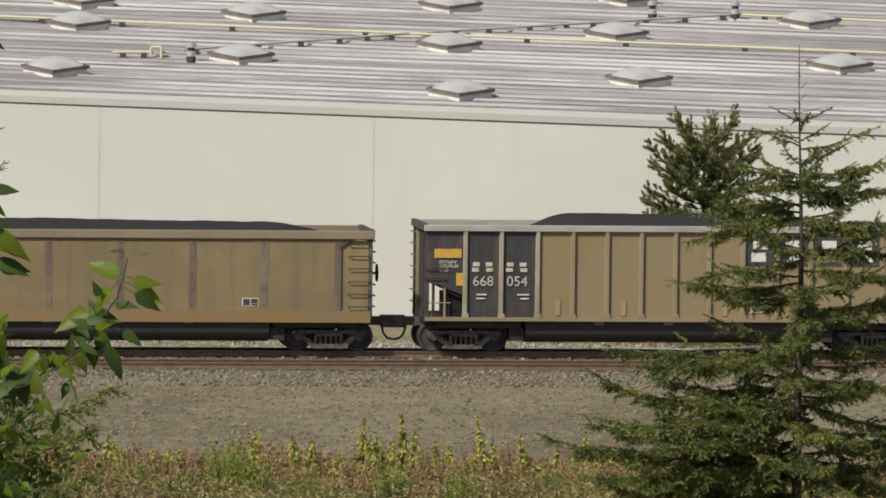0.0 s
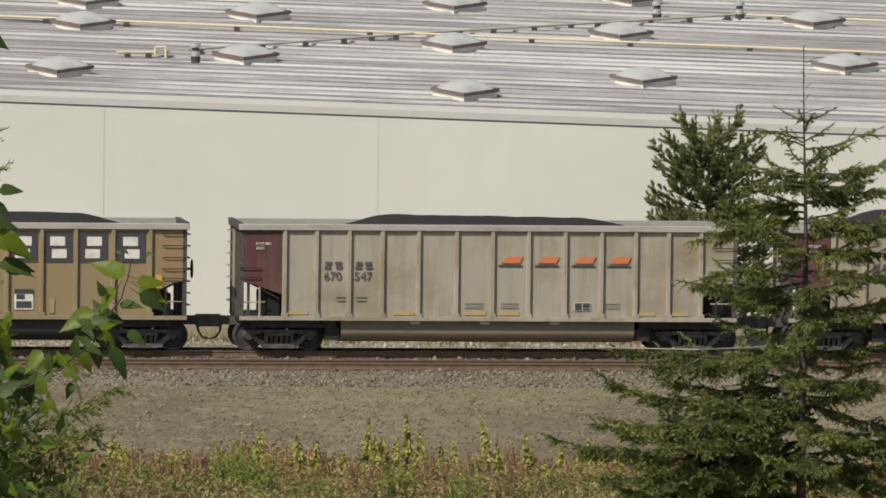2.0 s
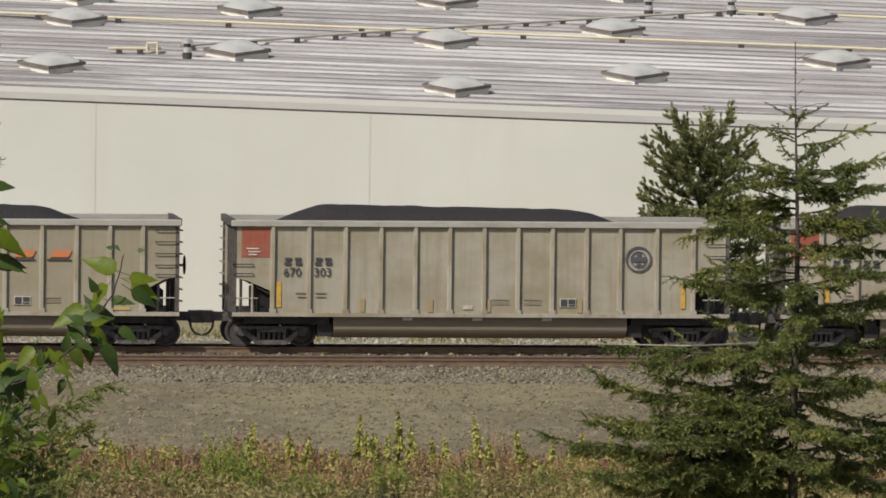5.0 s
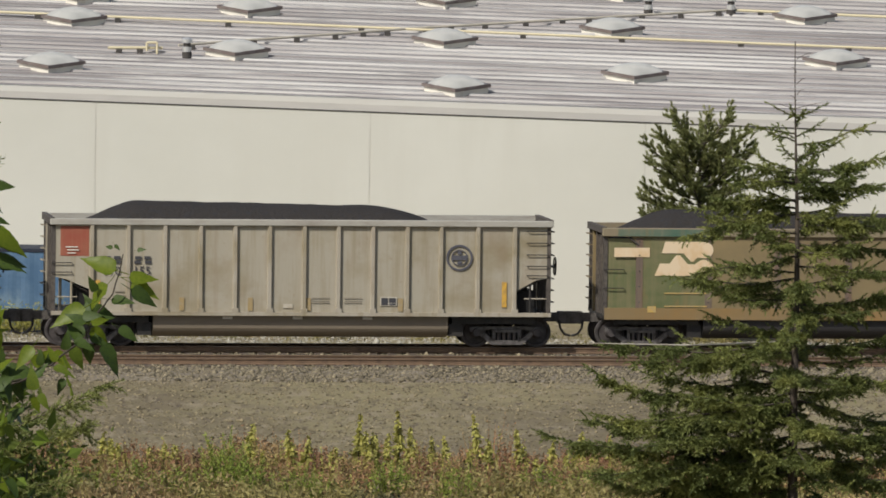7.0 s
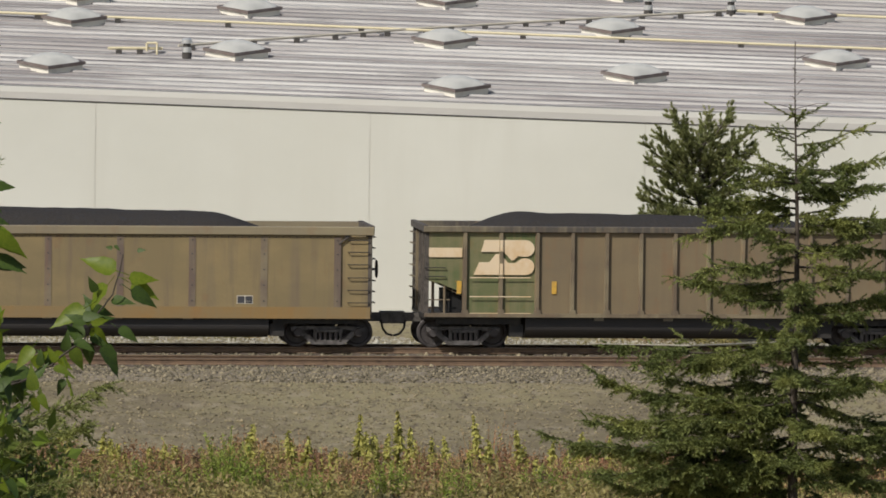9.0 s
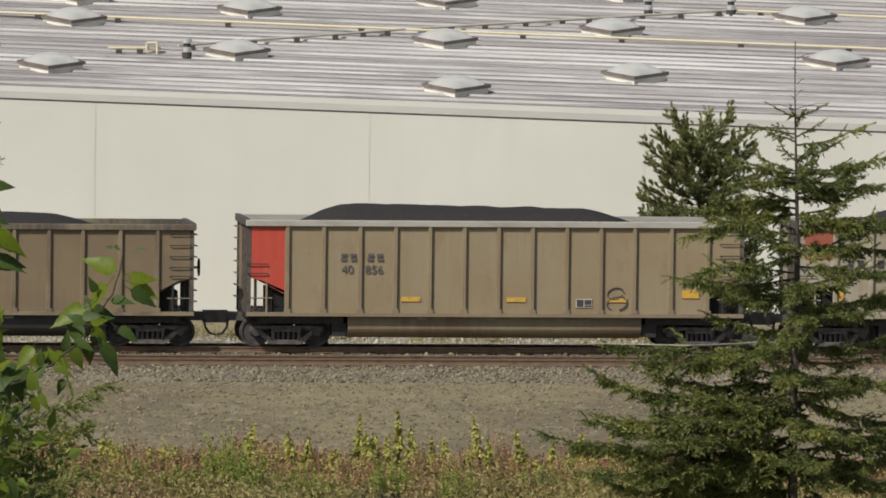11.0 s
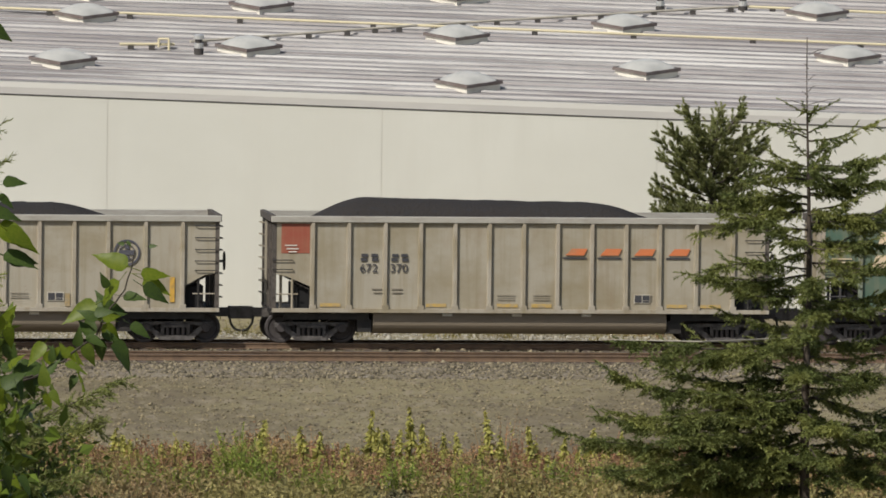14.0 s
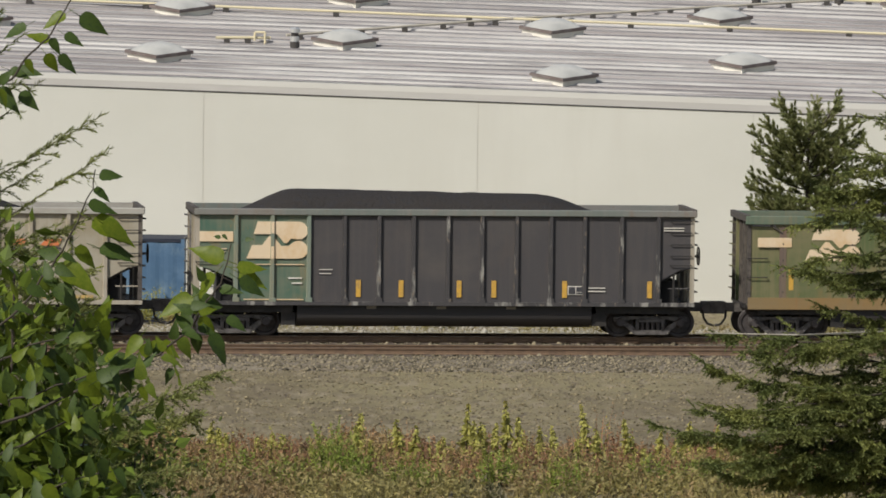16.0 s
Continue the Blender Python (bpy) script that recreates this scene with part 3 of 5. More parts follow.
        swoosh_emblem(car, (0.63, 1.7, 2.78, 3.82) if red is m_maroon else (1.58, 2.6, 3.6, 4.62))
        if red is m_maroon:
            lettering("ROTARY", 0.12, m_white, car, -6.85, 3.2), lettering("END", 0.12, m_white, car, -6.85, 3.07)
        else:
            bars([(-7.05, -6.22, 2.72, 3.6)], red, car, -1.556, "red_panel")
            bars([(-6.95, -6.6, 2.94, 2.97), (-6.9, -6.55, 2.84, 2.87), (-6.85, -6.6, 2.75, 2.78)], m_white, car)
        plate(car, 3.57 if red is not m_maroon else 2.75), fine_print(car, (-0.45, 0.6, 3.6))
        for x in (-5.6, -2.5, -0.4, 0.6, 4.6, 5.6):
            bars([(x - 0.3, x + 0.3, 1.14, 1.24)], m_dimyellow, car, -1.572, "reflector")
        return car
    cars.append(orange_car(grey[0], ("670", "547"), (-4.6, 4.3, 0.22), 3, m_maroon))
    cars.append(orange_car(paint("tan-grey car paint", (0.295, 0.262, 0.19), (0.25, 0.208, 0.13), (0.22, 0.155, 0.085), 44, 0.4), ("671", "103"), (-6.2, 4.4, 0.44), 4, m_maroon))

    def round_car(body, low, load, seed):
        car = coal_car("ribbed", dict(body=body, **g), "dusty grey ribbed coal car with a faded round emblem", load, seed)
        number(car, low, -5.07 if low else -4.0, m_ink)
        bars([(-7.05, -6.22, 2.72, 3.6)], m_red, car, -1.556, "red_panel")
        bars([(-6.9, -6.55, 2.97, 3.0), (-6.85, -6.5, 2.88, 2.91), (-6.85, -6.6, 2.79, 2.82)], m_white, car)
        round_emblem(car, 4.62, 2.72)
        plate(car, 2.55, 1.42), fine_print(car, (1.5, 0.55))
        tabs(car, (-3.5, -1.5, 0.2, 2.9), 1.12, 1.5, m_stain), tabs(car, (5.95, -5.95), 1.25, 2.0, m_yellow)
        tabs(car, (-0.4,), 1.2, 1.32, m_plate, 0.14)
        return car
    cars.append(round_car(grey[2], ("670", "303"), (-6.2, 4.0, 0.40), 5))
    cars.append(round_car(grey[0], ("670", "155"), (-6.5, 3.7, 0.46), 6))
    c = coal_car("smooth", dict(body=streaky, first=[m_green2, m_green2], **sm), "dusty brown smooth-sided coal car with green end panels", (-6.9, 3.9, 0.52), 7)
    wing_emblem(c, -4.95, 2.3, 1.7, 1.1, True), bars([(-7.0, -5.95, 2.9, 3.2)], m_cream, c, -1.6, "cream_stripe")
    bars([(-6.0, -5.75, 1.12, 1.32), (-5.5, -4.25, 1.72, 1.76), (-5.5, -4.25, 1.3, 1.34)], m_dimyellow, c, -1.6)
    bars([(-6.9, -4.2, 3.57, 3.80)], m_green, c, -1.675, "green_stripe")
    plate(c, 3.6, 1.5)
    cars.append(c)
    c = coal_car("ribbed", dict(body=brown2, rib=paint("brown rib paint", (0.12, 0.09, 0.06), TAN, RUST, 71, 0.4), chord=paint("dark chord paint", (0.07, 0.06, 0.05), TAN, RUST, 72, 0.3), tub=tub_black, first=[m_green2, m_green2, m_green2]),
                 "dark brown ribbed coal car with green panels and a cream emblem", (-6.2, 4.4, 0.36), 8)
    wing_emblem(c, -5.0, 2.3, 1.75, 1.1), bars([(-7.2, -6.22, 2.85, 3.15)], m_cream, c, -1.59, "cream_stripe")
    bars([(-6.0, -4.2, 2.2, 2.23), (-6.0, -4.2, 1.6, 1.63), (-6.0, -4.2, 1.06, 1.1)], m_cream, c, -1.66), tabs(c, (-6.3, -3.5), 1.7, 2.1, m_yellow)
    cars.append(c)
    c = coal_car("ribbed", dict(body=tan, rib=paint("tan rib paint", (0.2, 0.155, 0.1), TAN, RUST, 75, 0.4), chord=lightchord, tub=paint("brown tub paint", (0.16, 0.12, 0.08), TAN, RUST, 76, 0.4), first=[m_red2], end=m_red, reflector=m_faint),
                 "tan-brown ribbed coal car with a bright red end panel", (-5.9, 4.0, 0.42), 9)
    lettering("40", 0.36, m_dim, c, -4.55, 2.25), lettering("856", 0.36, m_dim, c, -3.86, 2.25)
    for k, x in enumerate((-4.58, -4.3, -3.8, -3.52)):
        block_mark(c, k, x, 2.62, 0.22, 0.22, m_dim)
    bm = bmesh.new()
    for n, (x, z, rx, rz) in enumerate(((3.52, 1.69, 0.24, 0.17), (3.57, 1.39, 0.30, 0.20))):
        loop = [(x + rx * math.cos(k * math.tau / 14), z + rz * math.sin(k * math.tau / 14) + 0.03 * math.cos(k * math.tau / 14)) for k in range(-3 if n else 0, 10 if n else 14)]
        for (xa, za), (xb, zb) in zip(loop, loop[1:]):
            tube(bm, (xa, -1.583, za), (xb, -1.583, zb), 0.02, sides=5)
    part("scribble", bm, m_dim, c, "dark sprayed scribble")
    plate(c, 2.6, 1.4), tabs(c, (5.75,), 1.55, 1.8, m_yellow, 0.25), tabs(c, (-2.5, 0.6, 3.6), 1.42, 1.56, m_yellow, 0.28)
    cars.append(c)
    cars.append(round_car(grey[1], ("669", "799"), (-5.8, 4.0, 0.38), 10))
    cars.append(orange_car(grey[2], ("672", "370"), (-6.3, 3.7, 0.48), 11, m_red))
    c = coal_car("ribbed", dict(body=charcoal, rib=mat("worn charcoal rib paint", (0.05, 0.047, 0.047), 0.6, 0, [((3, 1, 0.9), (0.27, 0.26, 0.23), 0.54, 0.64, 9), ((8, 8, 3), (0.2, 0.16, 0.12), 0.6, 0.7, 4)]), chord=paint("grey-green chord paint", (0.14, 0.16, 0.14), (0.2, 0.19, 0.17), RUST, 82, 0.4), tub=tub_black, first=[m_green, m_green, m_green], first_rib=paint("pale worn green rib", (0.17, 0.21, 0.165), TAN, (0.27, 0.155, 0.045), 84, 0.4), end=m_blackpaint, post=greyrib),
                 "charcoal ribbed coal car with green end panels and a cream emblem", (-6.1, 4.2, 0.52), 12)
    wing_emblem(c, -4.95, 2.35, 1.75, 1.1), bars([(-7.2, -6.22, 2.85, 3.15)], m_cream, c, -1.59, "cream_stripe")
    tabs(c, (-2.55, -1.3, 0.4, 1.42, 3.5, 6.0), 1.22, 1.72, m_yellow), plate(c, 3.83, 1.45, m_ink, m_white)
    bars([(-5.9, -4.15, 2.16, 2.19), (-5.9, -4.15, 1.12, 1.15), (-7.0, -6.4, 2.62, 2.65), (-6.95, -6.45, 2.52, 2.55)], m_cream, c)
    bars([(-4.6, -4.2, 1.75, 1.79), (-4.5, -4.2, 1.6, 1.64), (-3.7, -3.3, 2.02, 2.04), (-3.7, -3.35, 1.9, 1.92), (6.4, 7.0, 3.3, 3.33), (6.4, 7.0, 3.22, 3.25), (4.2, 4.7, 1.5, 1.53), (4.2, 4.7, 1.4, 1.43)], m_white, c)
    cars.append(c)
    c = coal_car("smooth", dict(body=m_green2, **dict(sm, chord=m_green)), "dusty olive-green coal car with a cream emblem", (-5.5, 4.0, 0.4), 13)
    wing_emblem(c, -4.8, 2.42, 1.6, 1.0, True), bars([(-7.0, -6.0, 2.85, 3.15)], m_cream, c, -1.6, "cream_stripe"), tabs(c, (-6.0,), 1.5, 2.2, m_yellow)
    cars.append(c)
    for k, car in enumerate(cars):
        fit_size(car, {0: 0.93, 6: 0.93, 7: 0.945, 12: 0.95}.get(k, 1.0))
    return cars


CARS = build_train()
ALONG = Vector((math.cos(radians(TURN)), math.sin(radians(TURN)), 0))


def way_gone(t):
    """Metres that the train has gone at t seconds."""
    bend = np.interp(t, [0, 1.5, 3.5, 7, 9, 12.5, 16], [0, 4.5, 4.0, -1.7, -2.0, -0.5, 0.0])
    return (646.0 * t - 0.475 * t * t + bend) / 58.35


def motions():
    steps = [k * 0.5 for k in range(33)]
    for n, car in enumerate(CARS):
        first = 6.62 + 16.51 * (n - 1)
        walk(car, [(t, Matrix.Translation(Vector((0, TRACK_Y, 0)) + ALONG * (first - way_gone(t))) @ pose(0, 0, 0, 0, 0, TURN)) for t in steps])
    turns = [(k / 30, -way_gone(k / 30) / 0.457) for k in range(481)]
    for wheel, x in ROLLERS:
        walk(wheel, [(t, Matrix.Translation((x, 0, 0.457)) @ Matrix.Rotation(w, 4, "Y")) for t, w in turns])


# ---- ground, railway and building ----
m_ground = mat("dry gravelly ground", (0.142, 0.114, 0.058), 0.95, 0, [((0.09, 0.05, 1), (0.212, 0.18, 0.09), 0.44, 0.58, 3), ((0.22, 0.3, 1), (0.155, 0.125, 0.074), 0.48, 0.7, 9),
                                                              ((2.2, 0.45, 3), (0.24, 0.20, 0.125), 0.52, 0.66, 12), ((5, 0.9, 7), (0.085, 0.064, 0.038), 0.54, 0.68, 5)], 0.35, 6.0)
m_ballast = mat("grey ballast", (0.17, 0.14, 0.09), 0.95, 0, [((5, 5, 5), (0.29, 0.26, 0.20), 0.52, 0.66, 3), ((6, 6, 6), (0.08, 0.07, 0.06), 0.54, 0.66, 8), ((0.5, 0.5, 1), (0.18, 0.15, 0.11), 0.45, 0.7, 4)], 1.0, 7.0)
m_stone = mat("ballast stone", (0.168, 0.142, 0.09), 0.9, 0, [], 0.3, 9, islands=0.62)
m_pebble = mat("dusty pebble", (0.195, 0.162, 0.095), 0.9, 0, [], 0.3, 9, islands=0.55)
m_rail = mat("rusty rail", (0.155, 0.10, 0.06), 0.8, 0, [((3, 3, 3), (0.085, 0.055, 0.036), 0.45, 0.7, 2)], 0.2)
m_shine = mat("worn rail head", (0.22, 0.19, 0.165), 0.4, 0.7)
m_tie = mat("weathered sleeper", (0.085, 0.065, 0.05), 0.9, 0, [((8, 1, 1), (0.13, 0.105, 0.08), 0.45, 0.7, 3)], 0.4)
m_wall = mat("pale painted wall", (0.585, 0.58, 0.515), 0.75, 0, [((0.12, 0.12, 0.16), (0.545, 0.54, 0.475), 0.4, 0.7, 3), ((0.7, 0.7, 0.08), (0.54, 0.53, 0.465), 0.5, 0.85, 7)], 0.04, 3)
m_seam = mat("wall joint sealant", (0.52, 0.51, 0.45), 0.8)
m_trim = mat("white metal trim", (0.60, 0.59, 0.54), 0.5, 0, [((0.3, 1, 3), (0.56, 0.54, 0.49), 0.45, 0.8, 3)])
m_darktrim = mat("dark drip edge", (0.07, 0.065, 0.06), 0.7)
m_roof = mat("grey ribbed roofing", (0.33, 0.305, 0.29), 0.62, 0, [((0.05, 0.7, 1), (0.50, 0.485, 0.455), 0.46, 0.58, 4), ((0.10, 1.3, 1), (0.23, 0.205, 0.195), 0.52, 0.68, 15),
                                                           ((0.05, 2.6, 1), (0.55, 0.535, 0.50), 0.5, 0.66, 22), ((0.14, 3.4, 1), (0.18, 0.165, 0.16), 0.55, 0.7, 31), ((0.035, 7.0, 1), (0.19, 0.175, 0.17), 0.53, 0.62, 41), ((0.03, 5.5, 1), (0.56, 0.55, 0.52), 0.58, 0.68, 51)], 0.2, 2)
m_dome = mat("hazy skylight dome", (0.40, 0.40, 0.37), 0.4, 0, [((0.8, 0.8, 0.8), (0.58, 0.57, 0.52), 0.4, 0.7, 3)])
m_curb = mat("white skylight curb", (0.72, 0.69, 0.60), 0.6, 0, [((2, 2, 2), (0.5, 0.45, 0.36), 0.55, 0.8, 4)])
m_skyframe = mat("dull metal skylight frame", (0.17, 0.135, 0.12), 0.5, 0.2, [((1.5, 1.5, 1.5), (0.30, 0.28, 0.26), 0.5, 0.7, 5)])
m_pipe = mat("pale yellow gas pipe", (0.62, 0.55, 0.36), 0.5)
m_pipe2 = mat("weathered pipe", (0.45, 0.41, 0.33), 0.6)
m_block = mat("dark pipe support", (0.05, 0.045, 0.04), 0.8)
m_galv = mat("galvanised vent", (0.62, 0.62, 0.60), 0.35, 0.6)
m_blue = mat("faded blue container paint", (0.06, 0.125, 0.215), 0.55, 0, [((0.8, 1, 1.2), (0.11, 0.19, 0.29), 0.45, 0.7, 3), ((1.2, 1, 0.8), (0.20, 0.28, 0.33), 0.5, 0.75, 9)], 0.1)
m_bluedark = mat("dark container rail", (0.015, 0.02, 0.035), 0.6)
m_glass = mat("dark window glass", (0.10, 0.11, 0.12), 0.15)


def ground_height(y):
    return float(np.interp(y, [-300, -20, 0, 10, 22, 40, 70, 100, 120, 236, 245, 262, 4000], [16, 15.3, 15.0, 14.3, 12.8, 10.5, 5.5, 1.0, -0.35, -0.35, -0.38, -0.45, -0.45]))


def bumps(x, y):
    """Low lumps of the dry ground."""
    return 0.10 * (noise.noise((x * 0.25, y * 0.25, 2)) + 0.5 * noise.noise((x, y, 5))) + 0.035 * noise.noise((x * 1.9, y * 1.1, 8))


def build_ground():
    bm = bmesh.new()
    ys = [-400, -60, -20, 0, 5, 10, 16, 22, 30, 40, 55, 70, 85, 100, 120, 150, 180, 195] + [200 + 0.75 * k for k in range(64)] + [250, 262, 280, 330, 500, 900, 2000, 4500]
    xs = [-3000, -800, -200, -80, -40] + [-24 + 0.5 * k for k in range(97)] + [40, 80, 200, 800, 3000]
    rows = []
    for y in ys:
        row = []
        for x in xs:
            bumpy = 0.10 if 198 < y < 236 and abs(x) < 30 else 0.0
            row.append(bm.verts.new((x, y, ground_height(y) + (bumps(x, y) if bumpy else 0))))
        rows.append(row)
    for a, b in zip(rows, rows[1:]):
        for i in range(len(xs) - 1):
            bm.faces.new((a[i], a[i + 1], b[i + 1], b[i]))
    tagged(new("ground", mesh_of("ground", bm, m_ground, True)), "dry grey-brown gravelly ground with a slope", "ground", kind="structure")


TRACK = pose(0, TRACK_Y, 0, 0, 0, TURN)


def build_track(w, label):
    rng = random.Random(int(w * 10) + 7)
    m = TRACK @ Matrix.Translation((0, w, 0))
    line = new("railway_track")
    line.matrix_basis = m
    tagged(line, label, "railway track", kind="structure")
    for s in (-0.755, 0.755):
        bm = bmesh.new()
        prof = [(-0.075, -0.18), (0.075, -0.18), (0.075, -0.165), (0.012, -0.14), (0.012, -0.05), (0.037, -0.04), (0.037, -0.004), (-0.037, -0.004), (-0.037, -0.04), (-0.012, -0.05), (-0.012, -0.14), (-0.075, -0.165)]
        a = [bm.verts.new((-90, s + y, z)) for y, z in prof]
        b = [bm.verts.new((90, s + y, z)) for y, z in prof]
        for i in range(len(prof)):
            bm.faces.new((a[i - 1], a[i], b[i], b[i - 1]))
        rail = part("rail", bm, m_rail, line, "rusty steel rail")
        part("running_surface", box(bmesh.new(), -90, 90, s - 0.033, s + 0.033, -0.0035, 0.0), m_shine, rail)
    tie = mesh_of("sleeper", box(bmesh.new(), -0.115, 0.115, -1.3, 1.3, -0.30, -0.182), m_tie)
    for k in range(96):
        ob = part("sleeper", tie, None, line)
        ob.matrix_basis = pose(-26.5 + k * 0.553 + rng.uniform(-0.03, 0.03), rng.uniform(-0.05, 0.05), rng.uniform(-0.012, 0.0), 0, 0, rng.uniform(-1, 1))


def build_ballast():
    bm = bmesh.new()
    prof = [(-11.2, -0.5), (-10.2, -0.30), (-8.2, -0.235), (-6.9, -0.225), (1.9, -0.225), (3.2, -0.32), (4.6, -0.55)]
    xs = [-95 + 1.0 * k for k in range(191)]
    rows = [[bm.verts.new((x, w + 0.15 * noise.noise((x * 0.4, w, 1)), z + 0.03 * noise.noise((x * 0.9, w * 2, 4)))) for w, z in prof] for x in xs]
    for a, b in zip(rows, rows[1:]):
        for i in range(len(prof) - 1):
            bm.faces.new((a[i], b[i], b[i + 1], a[i + 1]))
    ob = new("ballast_bed", mesh_of("ballast_bed", bm, m_ballast, True))
    ob.matrix_basis = TRACK
    tagged(ob, "grey crushed stone bed under both tracks", "ballast", kind="structure")


def stones(name, label, count, spread, size, seed, material, where):
    """Loose broken stones: squashed octahedra scattered over the given stretch."""
    rng = np.random.default_rng(seed)
    oct_v = np.array([(1, 0, 0), (-1, 0, 0), (0, 1, 0), (0, -1, 0), (0, 0, 1), (0, 0, -0.6)], float)
    oct_f = np.array([(0, 2, 4), (2, 1, 4), (1, 3, 4), (3, 0, 4), (2, 0, 5), (1, 2, 5), (3, 1, 5), (0, 3, 5)])
    x0, x1, y0, y1 = spread
    p = np.stack([rng.uniform(x0, x1, count), rng.uniform(y0, y1, count)], 1)
    s = size * rng.lognormal(0, 0.4, count)
    verts = np.zeros((count, 6, 3))
    jit = rng.uniform(0.6, 1.25, (count, 6, 1))
    ang = rng.uniform(0, 6.28, count)
    v = oct_v[None] * jit * s[:, None, None]
    verts[..., 0] = v[..., 0] * np.cos(ang)[:, None] - v[..., 1] * np.sin(ang)[:, None] + p[:, 0:1]
    verts[..., 1] = v[..., 0] * np.sin(ang)[:, None] + v[..., 1] * np.cos(ang)[:, None] + p[:, 1:2]
    verts[..., 2] = v[..., 2] * 0.75 + np.array([where(a, b) for a, b in p])[:, None]
    me = bpy.data.meshes.new(name)
    faces = (oct_f[None] + (np.arange(count) * 6)[:, None, None]).reshape(-1, 3)
    k = len(faces)
    me.vertices.add(count * 6), me.loops.add(k * 3), me.polygons.add(k)
    me.vertices.foreach_set("co", verts.astype(np.float32).reshape(-1))
    me.loops.foreach_set("vertex_index", faces.astype(np.int32).reshape(-1))
    me.polygons.foreach_set("loop_start", np.arange(0, k * 3, 3, dtype=np.int32))
    me.update()
    me.materials.append(material)
    return tagged(new(name, me), label, "stones", kind="stuff")


WALL_Y, EAVE, FALL, PITCH = 272.0, 6.11, -0.0262, 0.125     # eave height straight ahead; its fall to the right; rise of the roof away from us


def eave(x):
    return EAVE + FALL * x


def roof_z(x, y):
    return eave(x) + 0.42 + PITCH * (y - WALL_Y)


def build_building():
    def sloped(bm, x0, x1, y0, y1, lo, hi):
        v = [bm.verts.new((x, y, f(x) if callable(f) else f)) for f in (lo, hi) for x, y in ((x0, y0), (x1, y0), (x1, y1), (x0, y1))]
        for q in ((3, 2, 1, 0), (4, 5, 6, 7), (0, 1, 5, 4), (1, 2, 6, 5), (2, 3, 7, 6), (3, 0, 4, 7)):
            bm.faces.new([v[i] for i in q])
        return bm
    house = new("warehouse")
    tagged(house, "long pale warehouse with a low grey ribbed roof", "building")
    joints = [-29.0, -20.15, -11.26, -2.39, 6.5, 15.4, 24.3, 33.2]
    ends = [-60] + joints + [60]
    for a, b in zip(ends, ends[1:]):
        part("wall_panel", sloped(bmesh.new(), a + 0.02, b - 0.02, WALL_Y, WALL_Y + 0.2, -0.6, lambda x: eave(x)), m_wall, house)
    for x in joints:
        part("wall_joint", sloped(bmesh.new(), x - 0.02, x + 0.02, WALL_Y + 0.012, WALL_Y + 0.15, -0.6, lambda x: eave(x)), m_seam, house)
    part("drip_edge", sloped(bmesh.new(), -60, 60, WALL_Y - 0.025, WALL_Y + 0.1, lambda x: eave(x) + 0.015, lambda x: eave(x) + 0.05), m_darktrim, house)
    part("fascia", sloped(bmesh.new(), -60, 60, WALL_Y - 0.02, WALL_Y + 0.1, lambda x: eave(x) + 0.05, lambda x: eave(x) + 0.26), m_skirt, house)
    part("gutter_edge", sloped(bmesh.new(), -60, 60, WALL_Y - 0.023, WALL_Y + 0.35, lambda x: eave(x) + 0.26, lambda x: eave(x) + 0.44), m_trim, house)
    # roof sheet with standing ribs along it
    bm = bmesh.new()
    prof = []
    y = WALL_Y + 0.3
    while y < WALL_Y + 60:
        prof += [(y, 0), (y + 0.30, 0), (y + 0.32, 0.07), (y + 0.36, 0.07), (y + 0.38, 0)]
        y += 0.92
    rows = [[bm.verts.new((x, yy, roof_z(x, yy) + dz)) for yy, dz in prof] for x in (-60, 60)]
    for i in range(len(prof) - 1):
        bm.faces.new((rows[0][i], rows[1][i], rows[1][i + 1], rows[0][i + 1]))
    part("roof", bm, m_roof, house, "grey ribbed metal roof with pale streaks")
    # dark flat strips in front of the standing ribs
    bm = bmesh.new()
    y = WALL_Y + 0.3
    while y < WALL_Y + 40:
        q = [(-60, y + 0.10), (60, y + 0.10), (60, y + 0.30), (-60, y + 0.30)]
        bm.faces.new([bm.verts.new((x, yy, roof_z(x, yy) + 0.006)) for x, yy in q])
        y += 0.92
    tagged(part("roof_seam", bm, m_roofseam, house, "dark uneven strips along the roof seams"), kind="stuff")
    part("side_wall", box(bmesh.new(), -60, -59.8, WALL_Y + 0.2, WALL_Y + 60, -0.6, 6.9), m_wall, house)
    part("side_wall", box(bmesh.new(), 59.8, 60, WALL_Y + 0.2, WALL_Y + 60, -0.6, 4.6), m_wall, house)
    part("back_wall", box(bmesh.new(), -60, 60, WALL_Y + 59.8, WALL_Y + 60, -0.6, 11.5), m_wall, house)
    # raised roof part with a row of dark windows
    x0, x1, y0 = -30.0, -9.6, 293.0
    part("raised_roof_part", sloped(bmesh.new(), x0, x1, y0, y0 + 8, 7.0, lambda x: roof_z(x, y0) + 2.2), m_trim, house)
    for k in range(14):
        x = x0 + 1.0 + k * 1.42
        part("window", box(bmesh.new(), x, x + 0.3, y0 - 0.03, y0 + 0.05, roof_z(x, y0) + 0.12, roof_z(x, y0) + 1.6), m_glass, house)


SKYLIGHTS = [(-12.91, 276.56), (-6.93, 280.7), (-0.02, 284.8), (5.69, 288.6), (12.46, 293.1), (0.37, 275.0), (6.27, 279.0), (13.12, 283.5), (-12.61, 286.4),
             (-6.74, 290.0), (0.01, 293.7), (-12.65, 291.5), (6.24, 296.8), (-19.0, 272.0 + 10.5), (-18.6, 281.9)]


